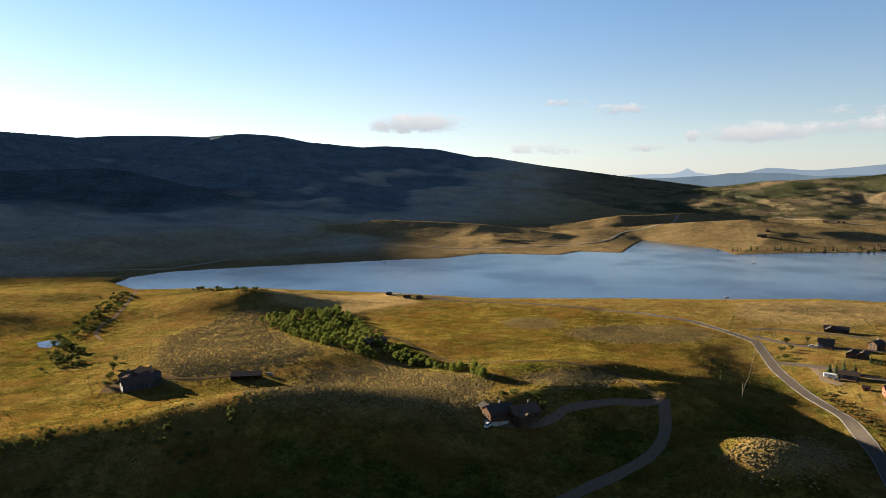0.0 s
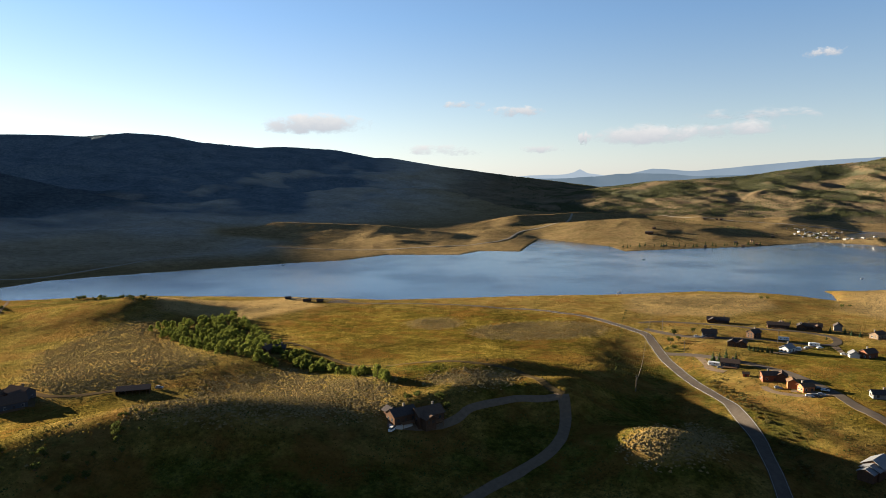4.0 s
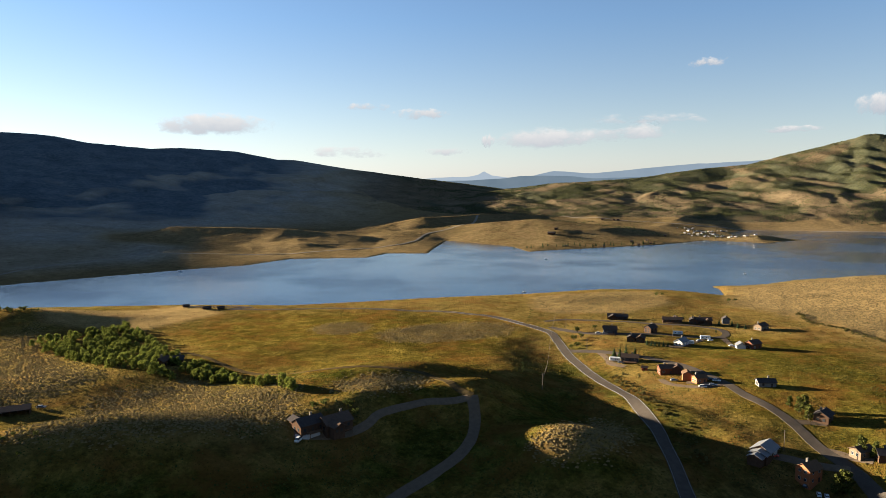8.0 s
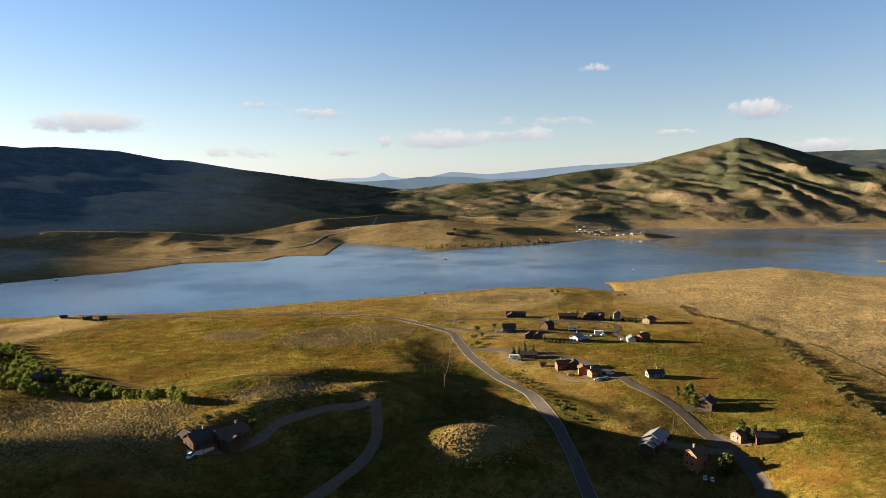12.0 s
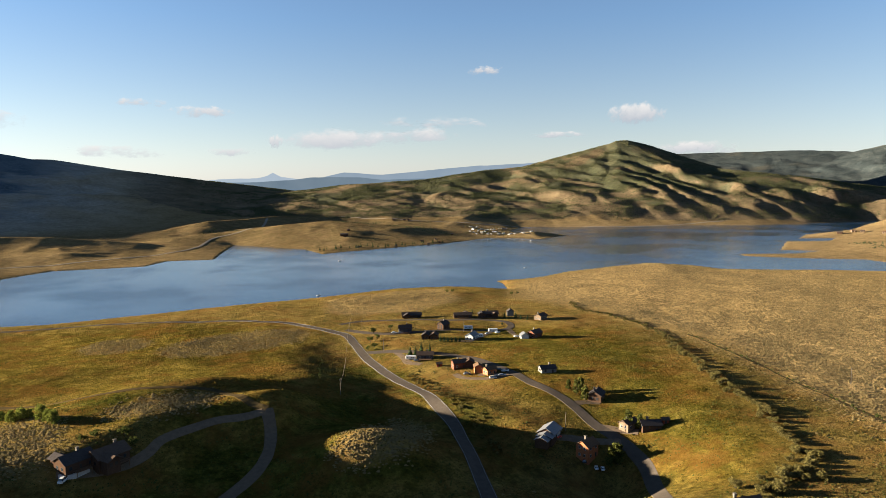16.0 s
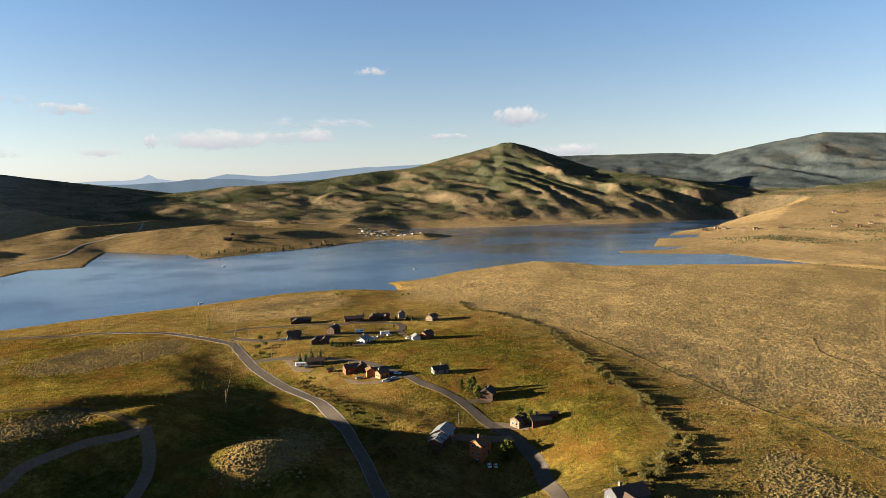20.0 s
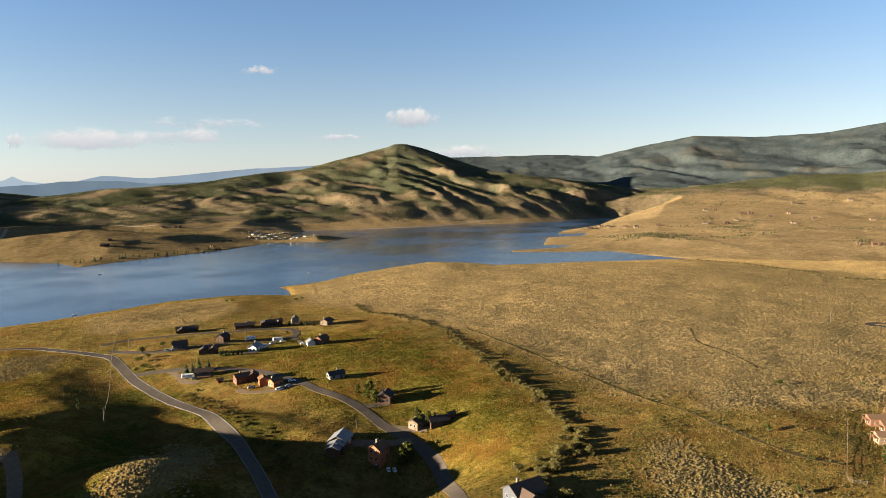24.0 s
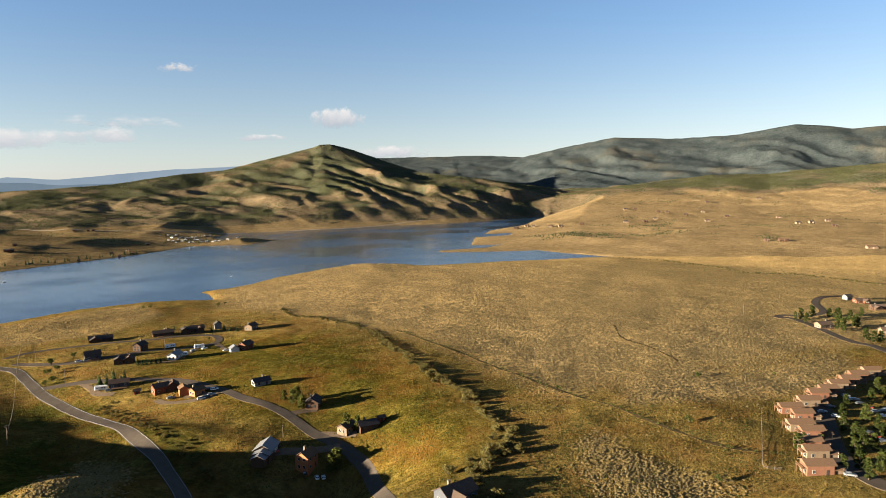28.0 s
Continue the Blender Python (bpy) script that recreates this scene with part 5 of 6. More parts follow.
# the long open shed and the low sheds by the shore
sx, sy = LONG_SHED[0]
shed = thing("shed", sx, sy, 8, "long dark open-fronted shed beside the dirt drive", "shed")
part("roof", joined("roof", [([(-9, -3.6, 2.5), (9, -3.6, 2.5), (9, 3.6, 3.5), (-9, 3.6, 3.5), (-9, -3.6, 2.7), (9, -3.6, 2.7), (9, 3.6, 3.7), (-9, 3.6, 3.7)], BOX_FACES)], ROOFS["dark"]), shed)
part("back_wall", box("back_wall", (-8.7, 3.1, -1.5, 8.7, 3.3, 3.4), WALLS["brown"]), shed)
for s in (-1, 1):
    part("side_wall", box("side_wall", (-0.1, -3.3, -1.5, 0.1, 3.1, 2.55), WALLS["brown"]), shed, at=(s * 8.6, 0, 0))
for k in range(5):
    part("post", box("post", (-0.12, -0.12, -1.5, 0.12, 0.12, 2.55), DECK_WOOD), shed, at=(-7 + 3.5 * k, -3.2, 0))
for x, y, length in SHORE_SHEDS:
    s = thing("shed", x, y, 10, "low weathered wooden shed near the lake shore", "shed", "shore sheds")
    part("wall", joined("wall", [gable_walls(length * 0.7, 4.6, 1.9, 1.0)], WALLS["brown"]), s)
    part("roof", joined("roof", [roof_slope(length * 0.7, 4.6, 1.9, 1.0, q, 0.5) for q in (-1, 1)], ROOFS["brown"]), s)


def far_house(x, y, heading, length, depth, high, seed, label, group):
    rnd = random.Random(seed)
    style = rnd.choice(("tan", "tan", "brown", "brown"))
    h = thing("house", x, y, heading, label, "house", group)
    length, depth, high = length * 0.42, depth * 0.6, high * 0.6
    rise = depth * 0.28
    part("wall", joined("wall", [gable_walls(length, depth, high, rise)], WALLS[style]), h)
    part("roof", joined("roof", [roof_slope(length, depth, high, rise, s, 0.7) for s in (-1, 1)], ROOFS[rnd.choice(("brown", "dark", "tan"))]), h)
    wing = part("wing", joined("wing", [gable_walls(depth, length * 0.4, high * 0.8, rise * 0.8)], WALLS[style]), h, at=(length * 0.2, -depth * 0.6, 0), turn=90)
    part("wing_roof", joined("wing_roof", [roof_slope(depth, length * 0.4, high * 0.8, rise * 0.8, s, 0.6) for s in (-1, 1)], ROOFS["brown"]), wing)
    for k in range(3):
        part("window", DARK_WINDOW, h, at=((k - 1) * length / 3.2, -depth / 2 - 0.04, 1.8))


for k, row in enumerate(FAR_HOUSES + FAR_HOUSES_EAST):
    far_house(*row, k, "low hillside house with a brown roof among dry grass", "houses on the far hillside")
for k, row in enumerate(CAMP_BUILDINGS):
    far_house(*row, k + 60, "low building near the far lake shore", "buildings of the far shore")


# ---------------------------------------------------------------- vehicles
def rounded_body(length, width, z0, z1, nose, tail, inset=0.12):
    """A vehicle body from bumper to bumper: stations along x with a rounded section."""
    verts, faces = [], []
    stations = ((-length / 2, tail, 0.75), (-length / 2 + 0.25, tail + 0.15, 0.95), (-length * 0.2, 1.0, 1.0), (length * 0.2, 1.0, 1.0), (length / 2 - 0.35, nose + 0.1, 0.95), (length / 2, nose, 0.75))
    for x, tall, wide in stations:
        w, top = width / 2 * wide, z0 + (z1 - z0) * tall
        verts += [(x, -w, z0), (x, -w, top - inset), (x, -w + inset, top), (x, w - inset, top), (x, w, top - inset), (x, w, z0)]
    for k in range(len(stations) - 1):
        for j in range(6):
            a, b = k * 6 + j, k * 6 + (j + 1) % 6
            faces.append((b, a, a + 6, b + 6))
    n = (len(stations) - 1) * 6
    faces += [tuple(range(6)), tuple(range(n + 5, n - 1, -1))]
    return verts, faces


def wheel_data(r, w):
    n = 12
    v = [(r * math.cos(k * math.tau / n), s * w / 2, r * math.sin(k * math.tau / n)) for s in (-1, 1) for k in range(n)]
    return v, [tuple(range(n)), tuple(range(2 * n - 1, n - 1, -1))] + [(k, k + n, (k + 1) % n + n, (k + 1) % n) for k in range(n)]


TYRE, HUB = joined("tyre", [wheel_data(0.36, 0.24)], RUBBER), joined("rim", [wheel_data(0.21, 0.26)], PAINTS["silver"])


def vehicle(x, y, heading, kind, paint, label, group="parked vehicles"):
    v = thing(kind, x, y, heading, label, "trailer" if "trailer" in kind else "car", group, z=at_height(x, y) + 0.15)
    if kind == "camper_trailer":
        length, width, tall = 7.5, 2.5, 2.9
        part("body", joined("body", [rounded_body(length, width, 0.55, tall, 0.9, 0.9, 0.3)], PAINTS[paint]), v)
        for s in (-1, 1):
            for dx in (-2.2, 0.6, 2.0):
                part("pane", box("pane", (dx - 0.5, s * 1.27 - 0.02, 1.5, dx + 0.5, s * 1.27 + 0.02, 2.1), GLASS), v)
        spots = ((-0.5, 1), (-0.5, -1), (0.4, 1), (0.4, -1))
    else:
        length, width, tall = (5.4, 2.0, 1.15) if kind == "van" else (4.6, 1.85, 0.98)
        part("body", joined("body", [rounded_body(length, width, 0.35, tall, 0.85, 0.95)], PAINTS[paint]), v)
        roof = 2.1 if kind == "van" else 1.5
        part("cabin", joined("cabin", [([(-length * 0.42, -width * 0.44, tall - 0.05), (length * 0.24, -width * 0.44, tall - 0.05), (length * 0.24, width * 0.44, tall - 0.05), (-length * 0.42, width * 0.44, tall - 0.05),
                                         (-length * 0.36, -width * 0.36, roof), (length * 0.08, -width * 0.36, roof), (length * 0.08, width * 0.36, roof), (-length * 0.36, width * 0.36, roof)], BOX_FACES)], GLASS), v)
        part("car_roof", box("car_roof", (-length * 0.355, -width * 0.355, roof - 0.01, length * 0.075, width * 0.355, roof + 0.05), PAINTS[paint], 0.03), v)
        spots = ((-1.4, 1), (-1.4, -1), (1.4, 1), (1.4, -1))
    for dx, s in spots:
        w = part("wheel", TYRE, v, at=(dx, s * (width / 2 - 0.1), 0.36))
        part("rim", HUB, w)
    return v


for x, y, heading, kind, paint in VEHICLES:
    vehicle(x, y, heading, kind, paint, {"camper_trailer": "white camper trailer parked beside a house", "van": f"{paint} van parked on a driveway", "car": f"{paint} car parked beside a house"}[kind])
for k, (x, y) in enumerate(LOT_CARS):
    paint = ("silver", "white", "dark", "red")[k % 4]
    vehicle(x, y, -60 + 6 * (k % 3), "car", paint, f"{paint} car parked in the townhouse lot")
camp = random.Random(17)
pitches = CAMP_TRAILERS + FAR_CAMPERS + [(x + camp.uniform(-26, 26), y + camp.uniform(-20, 20), camp.uniform(0, 180)) for x, y, heading in CAMP_TRAILERS * 2]
for k, (x, y, heading) in enumerate(pitches):
    if at_height(x, y) < 2.0:
        continue
    paint = ("cream", "dark", "silver")[k % 3]
    vehicle(x, y, heading, "camper_trailer", paint, f"{paint} camper trailer on the far campground", "campers on the far shore")

# ---------------------------------------------------------------- yards and fences
def pad(points, material, name, label, lift=0.12):
    c = np.mean(points, axis=0)
    z = sorted(at_height(*p) for p in points)[len(points) // 2] + lift
    n = len(points)
    verts = [(x, y, z) for x, y in points] + [(x, y, z - 2.5) for x, y in points]
    faces = [tuple(range(n))] + [(k, k + n, (k + 1) % n + n, (k + 1) % n) for k in range(n)]
    ob = new(name, mesh_of(name, verts, faces, material))
    bm = bmesh.new()
    bm.from_mesh(ob.data)
    bmesh.ops.recalc_face_normals(bm, faces=bm.faces)
    bm.to_mesh(ob.data)
    bm.free()
    return tagged(ob, label, "pavement", kind="structure")


pad(YARD_PAD, CONCRETE, "pavement", "pale concrete forecourt in front of the garage")
pad([(x, y) for x, y in POND], WATER, "water", "small pond in the green valley", 0.05)

POST = box("post", (-0.09, -0.09, -0.6, 0.09, 0.09, 1.35), FENCE_WOOD, 0.01)


def fence(points, spacing, label, rails=2):
    c = smooth_line(points, spacing)
    x0, y0 = c[0]
    z0 = at_height(x0, y0)
    f = thing("fence", x0, y0, 0, label, "fence", z=z0)
    zs = ground_z(c[:, 0], c[:, 1])
    for k in range(len(c)):
        part("post", POST, f, at=(c[k, 0] - x0, c[k, 1] - y0, zs[k] - z0))
    for k in range(len(c) - 1):
        for j in range(rails):
            dz = 0.55 + 0.55 * j
            a, b = Vector((c[k, 0] - x0, c[k, 1] - y0, zs[k] - z0 + dz)), Vector((c[k + 1, 0] - x0, c[k + 1, 1] - y0, zs[k + 1] - z0 + dz))
            n = Vector((-(b - a).y, (b - a).x, 0)).normalized() * 0.05
            u = Vector((0, 0, 0.04))
            part("rail", mesh_of("rail", [a - n - u, b - n - u, b + n - u, a + n - u, a - n + u, b - n + u, b + n + u, a + n + u], BOX_FACES, FENCE_WOOD), f)


fence(CONDO_FENCE, 2.4, "weathered rail fence round the townhouse lawn", 2)
fence(MEADOW_FENCE, 5.0, "weathered line of wooden fence posts through the meadow", 0)


# ---------------------------------------------------------------- utility poles and boats
POLE = joined("pole", [([(-0.16, -0.16, -1), (0.16, -0.16, -1), (0.16, 0.16, -1), (-0.16, 0.16, -1), (-0.1, -0.1, 10), (0.1, -0.1, 10), (0.1, 0.1, 10), (-0.1, 0.1, 10)], BOX_FACES)], FENCE_WOOD)
CROSSARM = box("crossarm", (-1.3, -0.08, 9.1, 1.3, 0.08, 9.35), FENCE_WOOD)
INSULATOR = joined("insulator", [wheel_data(0.08, 0.22)], GLASS)
for x, y in POLES:
    p = thing("utility_pole", x, y, 35, "weathered wooden utility pole with a crossarm", "pole", "utility poles")
    part("pole", POLE, p)
    arm = part("crossarm", CROSSARM, p)
    for dx in (-1.1, 0.0, 1.1):
        part("insulator", INSULATOR, arm, at=(dx, 0, 9.45))
for x, y, heading in BOATS:
    b = thing("motorboat", x, y, heading, "small white motorboat floating on the lake", "boat", "boats on the lake", z=-0.1)
    hull = [(-3, -1.1, 0.9), (1, -1.1, 0.95), (3.2, 0, 1.2), (1, 1.1, 0.95), (-3, 1.1, 0.9), (-3, -0.8, -0.3), (1, -0.7, -0.3), (2.4, 0, -0.1), (1, 0.7, -0.3), (-3, 0.8, -0.3)]
    part("hull", mesh_of("hull", hull, [(0, 1, 6, 5), (1, 2, 7, 6), (2, 3, 8, 7), (3, 4, 9, 8), (4, 0, 5, 9), (0, 4, 3, 2, 1), (5, 6, 7, 8, 9)], PAINTS["white"]), b)
    part("windscreen", box("windscreen", (0.1, -0.8, 0.9, 0.6, 0.8, 1.6), GLASS, 0.1), b)
    part("engine", box("engine", (-3.5, -0.3, 0.1, -2.95, 0.3, 1.3), RUBBER, 0.08), b)


# ---------------------------------------------------------------- trees and shrubs
def clumps(rnd, centres, count, size, spread, flat=0.7):
    """Leaf sprays: small crossed blades scattered round the centres."""
    verts, faces = [], []
    for _ in range(count):
        c = centres[rnd.randrange(len(centres))]
        d = Vector((rnd.gauss(0, 1), rnd.gauss(0, 1), rnd.gauss(0, flat)))
        p = Vector(c[:3]) + d.normalized() * c[3] * spread * rnd.random() ** 0.35
        u = Vector((rnd.gauss(0, 1), rnd.gauss(0, 1), rnd.gauss(0, 0.6))).normalized()
        v = u.cross(Vector((rnd.gauss(0, 1), rnd.gauss(0, 1), rnd.gauss(0, 1)))).normalized()
        s = size * rnd.uniform(0.6, 1.35)
        n = len(verts)
        verts += [p - u * s, p - v * s * 0.6 + u * s * 0.2, p + u * s, p + v * s * 0.6 - u * s * 0.1]
        faces.append((n, n + 1, n + 2, n + 3))
    return verts, faces


def limb_data(a, b, ra, rb, sides=6):
    a, b = Vector(a), Vector(b)
    w = (b - a).normalized()
    u = w.orthogonal().normalized()
    v = w.cross(u)
    verts = [a + (u * math.cos(k * math.tau / sides) + v * math.sin(k * math.tau / sides)) * ra for k in range(sides)]
    verts += [b + (u * math.cos(k * math.tau / sides) + v * math.sin(k * math.tau / sides)) * rb for k in range(sides)]
    return verts, [(k, (k + 1) % sides, (k + 1) % sides + sides, k + sides) for k in range(sides)]


def broadleaf(seed, tall, wide, leaf, count, size, bare=0.3):
    rnd = random.Random(seed)
    limbs = [limb_data((0, 0, -0.6), (0.1, 0, tall * 0.55), tall * 0.025, tall * 0.014)]
    centres = []
    for k in range(9):
        a = k * 2.4 + rnd.uniform(-0.4, 0.4)
        h = tall * (bare + (0.92 - bare) * (k + 0.5) / 9)
        r = wide * (0.62 if k < 6 else 0.3) * rnd.uniform(0.6, 1.0)
        tip = (math.cos(a) * r, math.sin(a) * r, h)
        limbs.append(limb_data((0.1, 0, h * 0.6), tip, tall * 0.010, tall * 0.004, 5))
        centres.append((*tip, wide * rnd.uniform(0.34, 0.55)))
    centres.append((0, 0, tall * 0.8, wide * 0.5))
    return joined("trunk", limbs, BARK), joined("crown", [clumps(rnd, centres, count, size, 1.0)], leaf)


def conifer(seed, tall, leaf, count=420):
    rnd = random.Random(seed)
    limbs = [limb_data((0, 0, -0.6), (0, 0, tall * 0.96), tall * 0.022, 0.02)]
    verts, faces = [], []
    for _ in range(count):
        h = tall * (0.08 + 0.92 * rnd.random() ** 1.25)
        r = (tall - h) * 0.27 * rnd.uniform(0.55, 1.15) + 0.08
        a = rnd.random() * math.tau
        root, tip = Vector((math.cos(a) * r * 0.25, math.sin(a) * r * 0.25, h)), Vector((math.cos(a) * r, math.sin(a) * r, h - r * rnd.uniform(0.15, 0.5)))
        side = Vector((-math.sin(a), math.cos(a), rnd.uniform(-0.5, 0.5))) * r * rnd.uniform(0.2, 0.36)
        n = len(verts)
        verts += [root, (root + tip) / 2 - side, tip, (root + tip) / 2 + side]
        faces.append((n, n + 1, n + 2, n + 3))
    return joined("trunk", limbs, BARK), mesh_of("crown", verts, faces, leaf)


def shrub(seed, tall, wide, leaf, count, size):
    rnd = random.Random(seed)
    limbs, centres = [], []
    for k in range(6):
        a, r = k * math.tau / 6 + rnd.uniform(-0.4, 0.4), wide * rnd.uniform(0.25, 0.6)
        tip = (math.cos(a) * r, math.sin(a) * r, tall * rnd.uniform(0.45, 0.8))
        limbs.append(limb_data((0, 0, -0.4), tip, 0.10, 0.03, 5))
        centres.append((*tip, wide * rnd.uniform(0.3, 0.46)))
    centres.append((0, 0, tall * 0.5, wide * 0.5))
    return joined("stem", limbs, BARK), joined("foliage", [clumps(rnd, centres, count, size, 1.0, 0.6)], leaf)


ASPENS = [broadleaf(k, 7.6 + k * 0.6, 4.3, ASPEN_LEAF, 640, 0.62, 0.08) for k in range(4)]
STREET = [broadleaf(20 + k, 10.5 + k * 0.7, 3.2, STREET_LEAF, 820, 0.55, 0.08) for k in range(3)]
YARD = [broadleaf(60 + k, 10.5 + k * 0.8, 3.6, YARD_LEAF, 900, 0.52, 0.1) for k in range(3)]
SPRUCES = [conifer(30 + k, 10 + k, CONIFER_LEAF) for k in range(3)]
WILLOWS = [shrub(40 + k, 2.5 + 0.3 * k, 3.0, WILLOW_LEAF, 640, 0.32) for k in range(4)]
SCRUBS = [shrub(50 + k, 3.0 + 0.3 * k, 2.4, SCRUB_LEAF, 260, 0.32) for k in range(3)]


def plant(kind, x, y, scale, meshes, label, category, group, names=("trunk", "crown"), rnd=random):
    stem, crown = meshes
    p = new(kind)
    p.matrix_basis = Matrix.Translation((x, y, at_height(x, y))) @ pose(0, 0, 0, 0, 0, rnd.uniform(0, 360)) @ Matrix.Diagonal((scale * rnd.uniform(0.9, 1.1), scale * rnd.uniform(0.9, 1.1), scale, 1))
    tagged(p, label, category, group)
    for name, me in zip(names, (stem, crown)):
        new(name, me).parent = p
    return p


rnd = random.Random(11)
for x, y, s in CONIFERS:
    if y < 310:
        plant("tree", x, y, s * 0.62, rnd.choice(YARD), "olive-green leafy tree beside a house", "tree", "leafy trees by the houses", rnd=rnd)
        continue
    plant("spruce_tree", x, y, s * 0.72, rnd.choice(SPRUCES), "dark green spruce beside the houses", "tree", "spruces by the houses", rnd=rnd)
for x, y, s in STREET_TREES:
    plant("tree", x, y, s * 0.56, rnd.choice(STREET), "green leafy tree beside the townhouse street", "tree", "trees of the townhouse street", rnd=rnd)
for x, y, s in RISE_TREES:
    plant("tree", x, y, s * 0.75, rnd.choice(STREET), "green leafy tree on the rise by the road", "tree", "trees on the rise", rnd=rnd)


def scatter_in(ring, count, rnd, gap):
    xs, ys = [p[0] for p in ring], [p[1] for p in ring]
    done = []
    for _ in range(count * 30):
        x, y = rnd.uniform(min(xs), max(xs)), rnd.uniform(min(ys), max(ys))
        if inside(np.array([x]), np.array([y]), ring)[0] and all((x - a) ** 2 + (y - b) ** 2 > gap * gap for a, b in done):
            done.append((x, y))
            if len(done) >= count:
                break
    return done


def scatter_along(line, gap, width, rnd):
    return [(x + rnd.gauss(0, width), y + rnd.gauss(0, width)) for x, y in smooth_line(line, gap)]


for x, y in scatter_in(GROVE, 290, rnd, 2.8):
    plant("aspen_tree", x, y, rnd.uniform(0.4, 0.8), rnd.choice(ASPENS), "green aspen in the grove on the slope", "tree", "aspen grove", rnd=rnd)
for k in range(2):
    for x, y in scatter_along(CREEK, 4.4, 1.4 + 1.2 * k, rnd):
        plant("willow_bush", x, y, rnd.uniform(0.5, 0.95) * (1.0 if y < 330 else 0.75), rnd.choice(WILLOWS), "olive-brown willow bush along the creek", "bush", "creek willows", ("stem", "foliage"), rnd)
for x, y in scatter_along(CREEK[-6:], 4.0, 4.5, rnd):
    plant("willow_bush", x, y, rnd.uniform(0.6, 1.3), rnd.choice(WILLOWS), "olive-brown willow bush along the creek", "bush", "creek willows", ("stem", "foliage"), rnd)
for x, y in scatter_along(LEFT_CREEK, 3.0, 6.0, rnd):
    plant("valley_bush", x, y, rnd.uniform(0.6, 1.5), rnd.choice(SCRUBS), "green bush in the creek valley", "bush", "valley bushes", ("stem", "foliage"), rnd)
for x, y in scatter_along(BROW_SCRUB, 3.0, 4.0, rnd):
    plant("scrub_bush", x, y, rnd.uniform(0.6, 1.3), rnd.choice(SCRUBS), "green scrub on the knoll", "bush", "knoll scrub", ("stem", "foliage"), rnd)
for x, y in scatter_along(SLOPE_SCRUB, 2.6, 4.0, rnd):
    plant("scrub_bush", x, y, rnd.uniform(0.4, 1.1), rnd.choice(SCRUBS), "dark green scrub oak on the slope", "bush", "slope scrub", ("stem", "foliage"), rnd)
for x, y in scatter_along(PLAIN_TRAIL, 3.2, 1.1, rnd):
    plant("track_bush", x, y, rnd.uniform(0.2, 0.5), rnd.choice(SCRUBS), "low brush along the worn track", "bush", "brush along the track", ("stem", "foliage"), rnd)
for k in range(3):
    for x, y in scatter_along(BANK_SCRUB, 3.4, 2.2 + k, rnd):
        plant("bank_bush", x, y, rnd.uniform(0.22, 0.55), rnd.choice(WILLOWS), "low olive brush on the road bank", "bush", "brush of the road bank", ("stem", "foliage"), rnd)
for x, y in scatter_along(FENCE_TRAIL[1:], 3.6, 0.8, rnd):
    plant("fence_bush", x, y, rnd.uniform(0.15, 0.38), rnd.choice(SCRUBS), "low brush along the meadow fence", "bush", "brush of the meadow fence", ("stem", "foliage"), rnd)
for x, y in scatter_along(PLAIN_CREEK, 4.0, 2.2, rnd):
    plant("creek_bush", x, y, rnd.uniform(0.35, 0.85), rnd.choice(WILLOWS), "dark low willow along the dry creek bed", "bush", "brush of the dry creek", ("stem", "foliage"), rnd)
for x, y in scatter_along(CAMP_SHORE, 11.0, 5.0, rnd):
    plant("tree", x, y, rnd.uniform(0.5, 0.95), rnd.choice(SPRUCES), "dark tree on the far lake shore", "tree", "trees of the far shore", rnd=rnd)
for x, y, heading in CAMP_TRAILERS * 2:
    x, y = x + rnd.uniform(-30, 30), y + rnd.uniform(-24, 24)
    if at_height(x, y) > 2.0:
        plant("tree", x, y, rnd.uniform(0.25, 0.55), rnd.choice(YARD), "small dark tree on the far campground", "tree", "trees of the campground", rnd=rnd)
for x, y, s in YARD_BUSHES:
    plant("scrub_bush", x, y, s, rnd.choice(SCRUBS), "round green bush in the open grass", "bush", "single bushes", ("stem", "foliage"), rnd)


# ---------------------------------------------------------------- sagebrush, grass tufts and far woods, each one mass of small plants
DOME_V = [(0.1, 0, 1.0)] + [(math.cos(k * math.tau / 5), math.sin(k * math.tau / 5), -0.15) for k in range(5)]
DOME_F = [(0, 1 + k, 1 + (k + 1) % 5) for k in range(5)]
GRASS_V = [(-0.5, 0, -0.1), (0.5, 0, -0.1), (0.75, 0.12, 1.0), (0.0, -0.1, 1.25), (-0.75, 0.1, 0.9)]
GRASS_F = [(0, 1, 2), (0, 2, 3), (0, 3, 4)]


